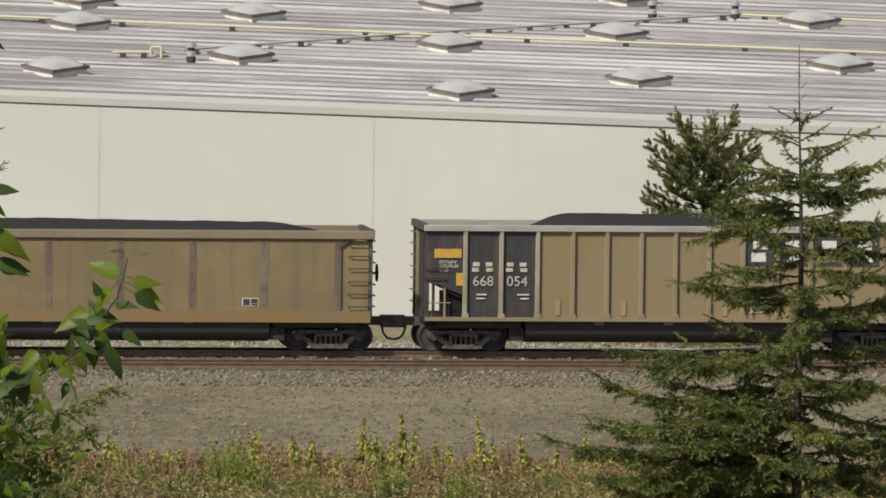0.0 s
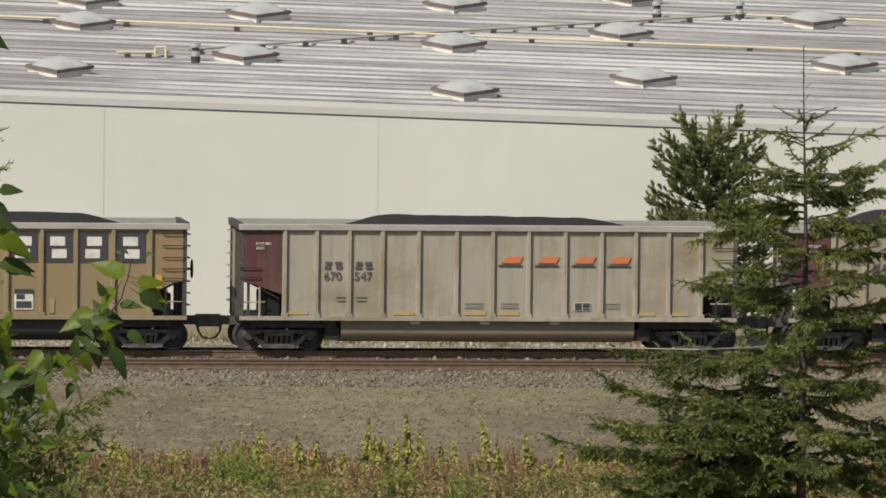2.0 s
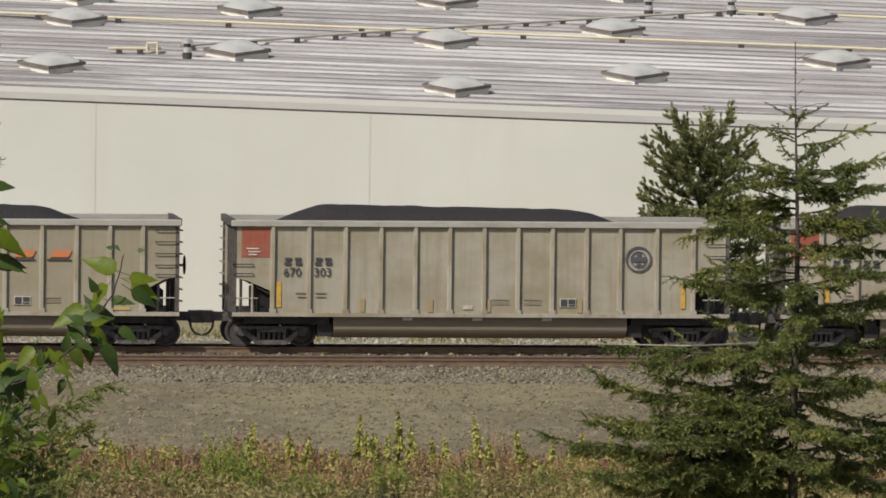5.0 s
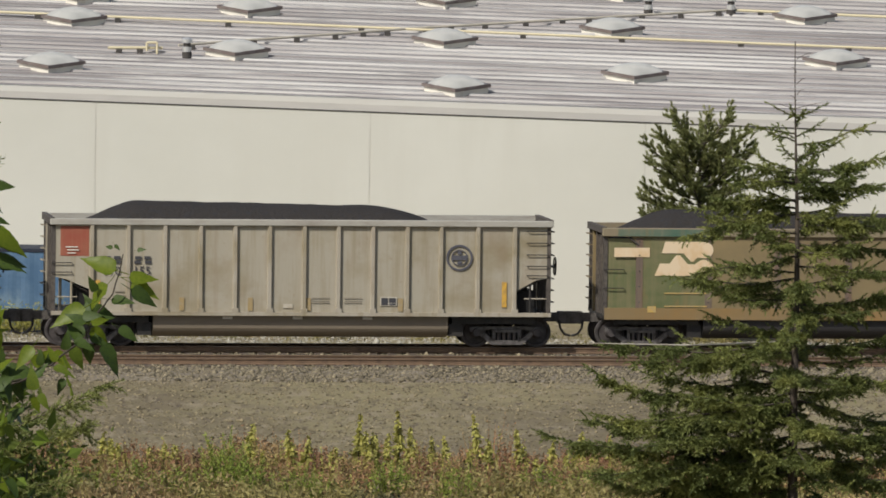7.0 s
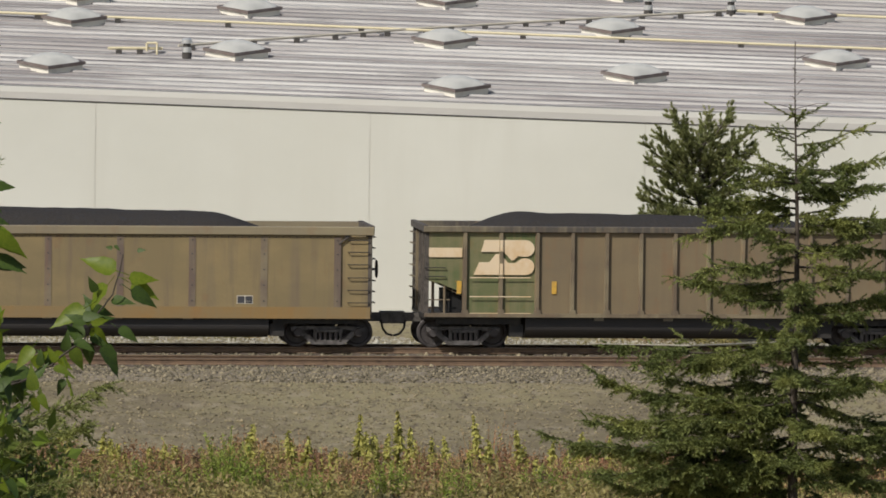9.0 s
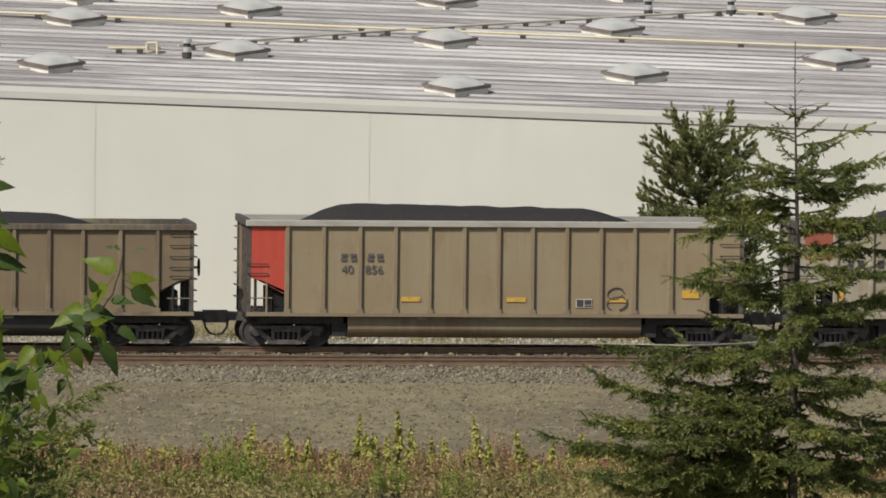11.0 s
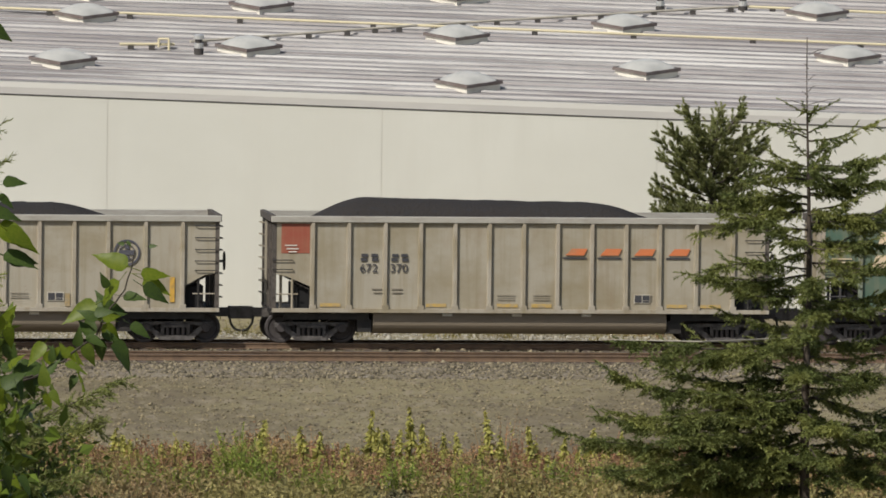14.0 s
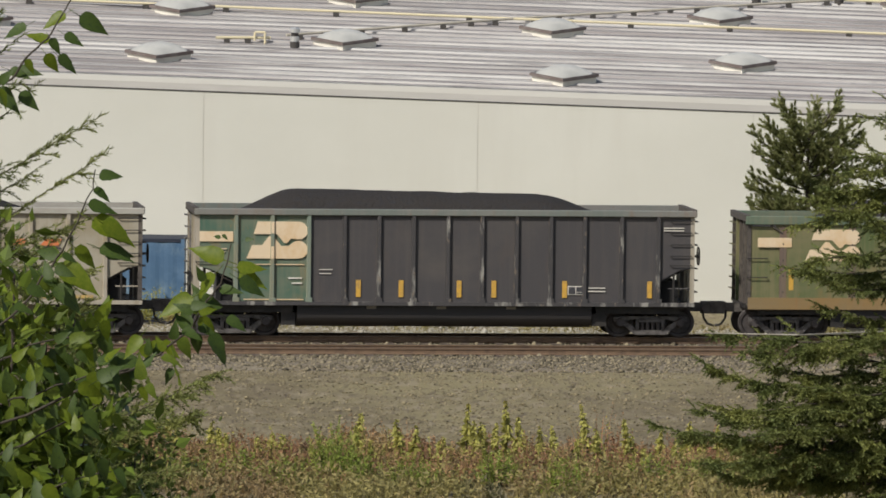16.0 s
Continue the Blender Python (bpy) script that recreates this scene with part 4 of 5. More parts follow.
def build_skylights():
    tilt = Matrix.Rotation(math.atan(PITCH), 4, "X")
    first = new("skylight")
    tagged(first, "hazy domed skylight on a white curb", "skylight", "skylights on the roof")
    a = 0.74
    part("curb", box(bmesh.new(), -a, a, -a, a, -0.15, 0.16), m_curb, first)
    part("frame", box(bmesh.new(), -a - 0.06, a + 0.06, -a - 0.06, a + 0.06, 0.16, 0.27), m_skyframe, first)
    bm = bmesh.new()
    n = 8
    g = [[bm.verts.new((a * (2 * i / n - 1), a * (2 * j / n - 1), 0.27 + 0.27 * max(0, (1 - abs(2 * i / n - 1) ** 2.2) * (1 - abs(2 * j / n - 1) ** 2.2)) ** 0.7)) for j in range(n + 1)] for i in range(n + 1)]
    for i in range(n):
        for j in range(n):
            bm.faces.new((g[i][j], g[i + 1][j], g[i + 1][j + 1], g[i][j + 1]))
    part("dome", bm, m_dome, first, smooth=True)
    spots = [(x, y) for x, y in SKYLIGHTS[:13]] + [(-19.2, 282.3)]
    for k, (x, y) in enumerate(spots):
        m = Matrix.Translation((x, y - 0.8, roof_z(x, y - 0.8) + 0.02)) @ tilt @ pose(0, 0, 0, 0, 0, 43)
        if k:
            copy_thing(first, m)
        else:
            first.matrix_basis = m


def build_pipes():
    def run(name, label, pts, r, material, step):
        thing = new(name)
        tagged(thing, label, "pipe")
        bm = bmesh.new()
        for (x0, y0), (x1, y1) in zip(pts, pts[1:]):
            tube(bm, (x0, y0, roof_z(x0, y0) + 0.18), (x1, y1, roof_z(x1, y1) + 0.18), r)
        part("pipe", bm, material, thing)
        for (x0, y0), (x1, y1) in zip(pts, pts[1:]):
            n = max(1, int(math.hypot(x1 - x0, y1 - y0) / step))
            for k in range(n):
                f = (k + 0.4 + 0.25 * math.sin(k * 5.1)) / n
                x, y = x0 + (x1 - x0) * f, y0 + (y1 - y0) * f
                part("pipe_support", box(bmesh.new(), x - 0.10, x + 0.10, y - 0.10, y + 0.10, roof_z(x, y) - 0.02, roof_z(x, y) + 0.14), m_block, thing)
    run("gas_pipe", "pale yellow gas pipe on dark blocks along the roof", [(-40, 286.8), (-15.3, 286.34), (-1.08, 286.0), (14.8, 285.7), (40, 285.2)], 0.045, m_pipe, 2.9)
    run("roof_pipe", "weathered pipe crossing the roof on dark blocks", [(-8.9, 280.6), (-1.1, 286.2), (9.9, 293.1)], 0.045, m_pipe2, 1.25)
    run("gas_pipe", "pale yellow gas pipe stub with a raised loop", [(-11.2, 279.5), (-9.4, 279.9)], 0.05, m_pipe, 0.8)
    run("gas_pipe", "pale yellow gas pipe on dark blocks far up the roof", [(9.9, 293.1), (15.2, 292.9), (40, 291.5)], 0.05, m_pipe, 2.2)
    loop = new("pipe_loop")
    tagged(loop, "small upright loop of pale yellow gas pipe", "pipe")
    bm = bmesh.new()
    x, y = -9.75, 279.7
    z = roof_z(x, y)
    for p, q in (((x - 0.17, y, z + 0.1), (x - 0.17, y, z + 0.38)), ((x - 0.17, y, z + 0.38), (x + 0.17, y, z + 0.38)), ((x + 0.17, y, z + 0.38), (x + 0.17, y, z))):
        tube(bm, p, q, 0.04)
    part("pipe", bm, m_pipe, loop)
    first = new("roof_vent")
    tagged(first, "galvanised roof vent with a dark band", "vent", "roof vents")
    part("base_pipe", lathe(bmesh.new(), [(-0.1, 0.16), (0.2, 0.16)], 14, "Z"), m_block, first)
    part("collar", lathe(bmesh.new(), [(0.2, 0.14), (0.22, 0.15), (0.36, 0.15), (0.38, 0.12)], 14, "Z"), m_galv, first)
    part("neck", lathe(bmesh.new(), [(0.38, 0.12), (0.5, 0.12)], 14, "Z"), m_block, first)
    part("cap", lathe(bmesh.new(), [(0.5, 0.17), (0.52, 0.18), (0.62, 0.18), (0.68, 0.10)], 14, "Z"), m_galv, first)
    for k, (x, y) in enumerate(((-8.57, 279.1), (7.03, 292.3), (9.92, 293.0))):
        m = pose(x, y, roof_z(x, y))
        if k:
            copy_thing(first, m)
        else:
            first.matrix_basis = m


def build_container():
    box_thing = new("shipping_container")
    tagged(box_thing, "faded blue steel container standing behind the tracks", "container")
    x0, x1, y0, y1, z0, z1 = -17.5, -11.44, 262.6, 265.0, -0.45, 2.16
    bm = bmesh.new()
    n = 44
    pts = []
    for k in range(n):
        x = x0 + 0.1 + (x1 - x0 - 0.2) * k / (n - 1)
        pts.append((x, y0 + (0.0 if k % 4 in (0, 1) else 0.016)))
    top = [bm.verts.new((x, y, z1 - 0.1)) for x, y in pts]
    low = [bm.verts.new((x, y, z0 + 0.14)) for x, y in pts]
    for i in range(n - 1):
        bm.faces.new((low[i], low[i + 1], top[i + 1], top[i]))
    part("corrugated_side", bm, m_blue, box_thing)
    part("body", box(bmesh.new(), x0 + 0.05, x1 - 0.05, y0 + 0.06, y1, z0 + 0.14, z1 - 0.1), m_blue, box_thing)
    part("top_rail", box(bmesh.new(), x0, x1, y0 - 0.02, y1 + 0.02, z1 - 0.1, z1), m_bluedark, box_thing)
    part("bottom_rail", box(bmesh.new(), x0, x1, y0 - 0.02, y1 + 0.02, z0, z0 + 0.14), m_bluedark, box_thing)
    for x in (x0, x1 - 0.12):
        part("corner_post", box(bmesh.new(), x, x + 0.12, y0 - 0.025, y0 + 0.1, z0, z1), m_blue, box_thing)


m_roofseam = mat("dark roof seam", (0.21, 0.195, 0.19), 0.75, 0, [((0.10, 0.8, 1), (0.46, 0.44, 0.42), 0.44, 0.58, 4), ((0.3, 1.1, 1), (0.13, 0.12, 0.115), 0.56, 0.72, 14)])
m_skirt = mat("grey fascia metal", (0.46, 0.445, 0.41), 0.55, 0, [((0.3, 1, 2), (0.55, 0.53, 0.49), 0.45, 0.8, 3)])
build_ground()
build_ballast()
build_track(0.0, "railway track with rusty rails under the train")
build_track(-5.2, "empty railway track with rusty rails")
build_building()
build_skylights()
build_pipes()
build_container()


def bed_height(x, y):
    m = TRACK.inverted() @ Vector((x, y, 0))
    return float(np.interp(m.y, [-11.2, -10.2, -8.2, -6.9, 1.9, 3.2, 4.6], [-0.45, -0.30, -0.235, -0.225, -0.225, -0.32, -0.5]))


stones("ballast_stones", "loose grey crushed ballast stones", 34000, (-17, 17, 239.5, 257.5), 0.047, 3, m_stone, lambda x, y: bed_height(x, y) + 0.005)
stones("scattered_stones", "pale stones scattered on dry ground", 25000, (-17, 17, 206, 241.5), 0.031, 5, m_pebble, lambda x, y: ground_height(y) + (bumps(x, y) if y < 236 else 0.0) + 0.004)
m_palestone = mat("pale crushed stone", (0.37, 0.35, 0.29), 0.9, 0, [((0.4, 0.4, 0.4), (0.30, 0.27, 0.21), 0.45, 0.7, 3)], islands=0.4)
stones("pale_gravel", "pale crushed gravel strip behind the railway", 14000, (-19, 19, 254.3, 262), 0.036, 7, m_palestone, lambda x, y: max(bed_height(x, y), -0.45) + 0.01)


# ---- plants ----
m_bark = mat("grey-brown bark", (0.075, 0.059, 0.045), 0.9, 0, [((6, 6, 2), (0.04, 0.032, 0.026), 0.45, 0.7, 3)], 0.5, 12)
m_needle = mat("fir needles", (0.125, 0.152, 0.047), 0.6, 0, [((0.9, 0.9, 0.9), (0.26, 0.275, 0.08), 0.44, 0.66, 2)], islands=0.45, translucent=0.33)
m_pine = mat("pine needles", (0.185, 0.205, 0.07), 0.6, 0, [((0.9, 0.9, 0.9), (0.235, 0.235, 0.09), 0.45, 0.7, 2)], islands=0.35, translucent=0.3)
m_leaf = mat("glossy green leaf", (0.125, 0.175, 0.014), 0.42, 0, [((9, 9, 9), (0.18, 0.22, 0.02), 0.4, 0.7, 2)], translucent=0.45)
m_leaf2 = mat("yellowing green leaf", (0.165, 0.215, 0.028), 0.46, 0, [((20, 20, 20), (0.10, 0.15, 0.025), 0.4, 0.7, 5)], translucent=0.5)
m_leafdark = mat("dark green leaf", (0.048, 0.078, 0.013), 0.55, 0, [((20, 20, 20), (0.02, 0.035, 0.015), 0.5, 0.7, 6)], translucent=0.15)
m_leafdark2 = mat("mixed green shrub leaves", (0.085, 0.125, 0.016), 0.5, 0, [((3, 3, 3), (0.16, 0.20, 0.025), 0.48, 0.7, 6)], islands=0.5, translucent=0.32)
m_deadwood = mat("bleached dead wood", (0.40, 0.37, 0.31), 0.8, 0, [((3, 3, 3), (0.26, 0.23, 0.18), 0.45, 0.7, 2)])
m_twig = mat("green-grey twig", (0.04, 0.032, 0.02), 0.8, 0, [((20, 20, 6), (0.035, 0.027, 0.018), 0.45, 0.7, 3)])
m_shrub = mat("small shrub leaves", (0.135, 0.17, 0.035), 0.5, 0, [((1.2, 1.2, 1.2), (0.10, 0.15, 0.035), 0.45, 0.7, 3)], islands=0.45, translucent=0.28)
m_bush = mat("young bush foliage", (0.235, 0.30, 0.05), 0.6, 0, [((0.6, 0.6, 0.6), (0.30, 0.33, 0.06), 0.45, 0.7, 4)], islands=0.35, translucent=0.3)
m_mullein = mat("yellow-green weed leaves", (0.43, 0.405, 0.105), 0.7, 0, [((3, 3, 3), (0.22, 0.23, 0.06), 0.4, 0.7, 5), ((5, 5, 5), (0.36, 0.30, 0.07), 0.55, 0.75, 8)], islands=0.3, translucent=0.3)
m_dry = mat("reddish dry weeds", (0.34, 0.20, 0.10), 0.85, 0, [((0.35, 0.12, 0.35), (0.30, 0.245, 0.095), 0.46, 0.6, 3), ((0.6, 0.25, 0.6), (0.27, 0.14, 0.075), 0.46, 0.58, 9), ((1.1, 0.4, 1.1), (0.12, 0.085, 0.05), 0.54, 0.66, 14)], islands=0.65, translucent=0.25)
m_lowgreen = mat("low green weeds", (0.27, 0.235, 0.082), 0.7, 0, [((0.4, 0.15, 0.4), (0.29, 0.20, 0.095), 0.46, 0.6, 3), ((0.7, 0.3, 0.7), (0.10, 0.10, 0.04), 0.5, 0.64, 6)], islands=0.5, translucent=0.3)

for m in (m_leaf, m_leaf2, m_leafdark, m_leafdark2, m_shrub, m_needle):
    m.node_tree.nodes["Principled BSDF"].inputs["Specular IOR Level"].default_value = 0.25

def blades(p, d, length, width, rng, spread=0.0):
    """Triangles that start at p (n, 3) and reach along d; width across."""
    n = len(p)
    d = d + rng.normal(0, 1, (n, 3)) * spread
    d /= np.linalg.norm(d, axis=1, keepdims=True) + 1e-9
    r = rng.normal(0, 1, (n, 3))
    s = np.cross(d, r)
    s /= np.linalg.norm(s, axis=1, keepdims=True) + 1e-9
    length, width = np.broadcast_to(length, (n,))[:, None], np.broadcast_to(width, (n,))[:, None]
    mid = p + d * length * 0.35
    return np.stack([np.stack([p, mid + s * width / 2, p + d * length], 1), np.stack([p, p + d * length, mid - s * width / 2], 1)], 1).reshape(-1, 3, 3)


def brush(p, d, length, step, needle, width, rng, P, spread=0.6):
    """Needles all round a twig that runs from p along d, as single blades (n, 3, 3) added to P."""
    n = max(4, int(length / step))
    q = np.linspace(0, 1, n)[:, None]
    r = rng.normal(0, 1, (n, 3))
    r[:, 2] = r[:, 2] * 0.75 + 0.2
    r -= (r @ d)[:, None] * d
    r /= np.linalg.norm(r, axis=1, keepdims=True) + 1e-9
    foot = p + d * length * q + np.array([0, 0, -0.12]) * length * q ** 2
    ahead = d * rng.uniform(0.5, 1.2, (n, 1)) + r * spread
    side = np.cross(ahead, rng.normal(0, 1, (n, 3)))
    side /= np.linalg.norm(side, axis=1, keepdims=True) + 1e-9
    tip = foot + ahead * needle * rng.uniform(0.7, 1.2, (n, 1)) * (1 - 0.35 * q ** 3)
    P.append(np.stack([foot - side * width / 2, foot + side * width / 2, tip], 1))


def fir_tree(height, label, rng, limbs, step=0.0135, needle=0.07, width=0.026, twig_gap=0.10, twig_most=0.62, girth=0.0115, fold=2, stout=1.0):
    """limbs: (height at the trunk, azimuth in degrees, length, rise at the root, lift of the tip, fullness)."""
    tree = new("fir_tree")
    tagged(tree, label, "tree")
    trunk = bmesh.new()
    zs = np.linspace(0, height, 18)
    bow = lambda z: (0.03 * math.sin(z * 0.9), 0.02 * math.sin(z * 0.6), z)
    for a, b in zip(zs, zs[1:]):
        tube(trunk, bow(a), bow(b), max(0.012, girth * (height - a)), max(0.008, girth * (height - b)), 9)
    part("trunk", trunk, m_bark, tree)
    P = []
    up = np.array([0, 0, 1.0])
    for z0, az, L, rise, lift, full in limbs:
        az = radians(az)
        out, side = np.array([math.cos(az), math.sin(az), 0.0]), np.array([-math.sin(az), math.cos(az), 0.0])
        m = max(4, int(L / twig_gap))
        s = np.linspace(0, 1, m + 1)
        wob = 0.035 * L * np.sin(s * rng.uniform(3, 6) + rng.uniform(0, 6)) * s
        hgt = z0 + L * (rise * s + lift * s ** 3) + 0.012 * L * np.sin(s * 9 + rng.uniform(0, 6))
        pts = s[:, None] * L * out + wob[:, None] * side
        pts[:, 2] += hgt
        limb = bmesh.new()
        for a in range(0, m, 2):
            b = min(m, a + 2)
            r = (0.006 + 0.0065 * L) * stout
            tube(limb, pts[a], pts[b], r * (1 - a / m) + 0.004 * stout, r * (1 - b / m) + 0.003 * stout, 5)
        part("limb", limb, m_bark, tree)
        clump = rng.uniform(0, 6)
        for i in range(1, m + 1):
            f = i / m
            ahead = pts[i] - pts[i - 1]
            ahead /= np.linalg.norm(ahead)
            brush(pts[i - 1], ahead, np.linalg.norm(pts[i] - pts[i - 1]) * 1.1, step, needle, width, rng, P)
            if i == m:
                brush(pts[i], ahead, needle * 3.2, step, needle, width, rng, P)
            bush = full * (0.72 + 0.28 * math.sin(clump + i * twig_gap * 7.0))
            for g in (-1, 1) * fold:
                if rng.random() > 0.93 * min(1, bush + 0.15):
                    continue
                tl = min(twig_most, (0.10 + 0.24 * L * (1 - f) ** 0.75 * min(1.0, f * 2.6 + 0.2))) * rng.uniform(0.55, 1.15) * (0.6 + 0.4 * bush)
                d = ahead * rng.uniform(0.55, 0.95) + side * g * rng.uniform(0.45, 0.9) + up * rng.normal(-0.16, 0.30)
                d /= np.linalg.norm(d)
                brush(pts[i], d, tl, step, needle, width, rng, P)
                k = int(tl / (twig_gap * 0.75))
                cross = np.cross(d, up)
                for j in range(1, k + 1):
                    w = j / (k + 1)
                    for h in (-1, 1):
                        if rng.random() > bush:
                            continue
                        e = d * rng.uniform(0.5, 0.9) + cross * h * rng.uniform(0.4, 0.9) + up * rng.normal(-0.25, 0.28)
                        e /= np.linalg.norm(e)
                        brush(pts[i] + d * tl * w + up * (-0.12 * tl * w * w), e, max(needle * 1.6, tl * (1 - w) * rng.uniform(0.4, 0.8)), step, needle, width, rng, P)
            if rng.random() < 0.6 * bush:
                d = ahead * 0.6 + side * rng.uniform(-0.5, 0.5) + up * rng.uniform(0.3, 0.8) * (1 if rng.random() < 0.4 else -1)
                d /= np.linalg.norm(d)
                brush(pts[i], d, needle * rng.uniform(2, 4.5), step, needle, width, rng, P)
    tagged(soup("needles", np.concatenate(P), m_needle, tree), kind="stuff")
    return tree


def whorls(rng, top, low, reach, gap, count, rise, thin=1.0):
    """Limbs in rings down a trunk; reach and rise: (depth below the top, value) as two lists each."""
    limbs, z = [], top
    while z > low:
        n = int(rng.integers(*count))
        start = rng.uniform(0, 360)
        for k in range(n):
            L = np.interp(top - z, *reach) * rng.uniform(0.55, 1.1)
            limbs.append((z + rng.uniform(-0.5, 0.5) * gap, start + k * 360 / n + rng.normal(0, 14), L, np.interp(top - z, *rise) + rng.normal(0, 0.09), rng.uniform(0.02, 0.2), rng.uniform(0.4, 0.88) * np.interp(top - z, [0, thin, thin * 1.5], [0.4, 0.5, 1.0])))
        z -= gap * rng.uniform(0.7, 1.3)
    return limbs


def pine_tree(height, seed):
    """A bushy pine: limbs that sweep upwards and end in upright brushes of needles."""
    rng = np.random.default_rng(seed)
    tree = new("pine_tree")
    tagged(tree, "bushy green pine standing before the pale wall", "tree")
    bm = bmesh.new()
    zs = np.linspace(0, height * 0.86, 10)
    for a, b in zip(zs, zs[1:]):
        tube(bm, (0, 0, a), (0, 0, b), 0.13 * (1 - a / height) + 0.015, 0.13 * (1 - b / height) + 0.015, 9)
    part("trunk", bm, m_bark, tree)
    P = []
    up = np.array([0, 0, 1.0])
    z = height * 0.86
    while z > 0.4:
        depth = height - z
        n = int(rng.integers(8, 12))
        start = rng.uniform(0, 6.28)
        for k in range(n):
            az = start + k * 6.283 / n + rng.normal(0, 0.25)
            L = np.interp(depth, [0.8, 1.4, 2.0, 2.8, 3.4, 4.6, 7.5], [0.75, 1.3, 1.65, 1.75, 1.7, 1.8, 2.2]) * rng.uniform(0.7, 1.1)
            m = max(3, int(L / 0.21))
            s = np.linspace(0, 1, m + 1)
            rise = np.interp(depth, [0.8, 1.6, 3, 6], [1.1, 0.55, 0.2, 0.05])
            pts = np.stack([s * L * math.cos(az), s * L * math.sin(az), z - 0.1 + rise * L * s ** 1.7 + rng.uniform(-0.12, 0.12)], 1)
            limb = bmesh.new()
            for a, b in zip(pts, pts[1:]):
                tube(limb, a, b, 0.022, 0.016, 5)
            part("limb", limb, m_bark, tree)
            out = np.array([math.cos(az), math.sin(az), 0.0])
            side = np.array([-math.sin(az), math.cos(az), 0.0])
            for i in range(1, m + 1):
                if i < m * 0.3 and rng.random() < 0.5:
                    continue
                for g in (-1, 1) if i < m else (-1, 0, 1):
                    d = out * rng.uniform(0.35, 0.95) + side * g * rng.uniform(0.2, 0.8) + up * rng.uniform(0.25, 1.0)
                    d /= np.linalg.norm(d)
                    foot, l1 = pts[i] + rng.normal(0, 0.03, 3), rng.uniform(0.25, 0.45)
                    brush(foot, d, l1, 0.0046, 0.125, 0.03, rng, P, 0.75)
                    d = d * 0.8 + up * rng.uniform(0.3, 0.8)
                    d /= np.linalg.norm(d)
                    brush(foot + d * l1 * 0.8, d, rng.uniform(0.12, 0.26), 0.0046, 0.10, 0.03, rng, P)
        z -= rng.uniform(0.33, 0.5)
    tagged(soup("needles", np.concatenate(P), m_pine, tree), kind="stuff")
    return tree


def leaf_mesh(name, material, seed):
    """A pointed, slightly folded and curled leaf, 1 long, its stalk at the origin, along +x."""
    rng = random.Random(seed)
    bm = bmesh.new()
    n = 9
    curl, fold = rng.uniform(0.15, 0.5), rng.uniform(0.1, 0.35)
    mid, left, right = [], [], []
    for i in range(n + 1):
        u = i / n
        w = 0.27 * (math.sin(math.pi * min(1.0, u * 1.02) ** 0.62) ** 0.9) * (1 - 0.25 * u) if 0 < u < 1 else 0.0
        z = -curl * u * u * 0.6
        mid.append(bm.verts.new((u, 0, z)))
        wave = 0.02 * math.sin(i * 2.3 + seed)
        left.append(bm.verts.new((u - 0.03, w, z + w * fold + wave)) if 0 < i < n else mid[-1])
        right.append(bm.verts.new((u - 0.03, -w, z + w * fold - wave)) if 0 < i < n else mid[-1])
    for i in range(n):
        for e, flip in ((left, False), (right, True)):
            q = [mid[i], mid[i + 1], e[i + 1], e[i]]
            q = list(dict.fromkeys(q))
            if len(q) >= 3:
                bm.faces.new(q[::-1] if flip else q)
    tube(bm, (-0.35, 0, 0.06), (0.05, 0, 0.0), 0.012, sides=4)
    return mesh_of(name, bm, material, True)


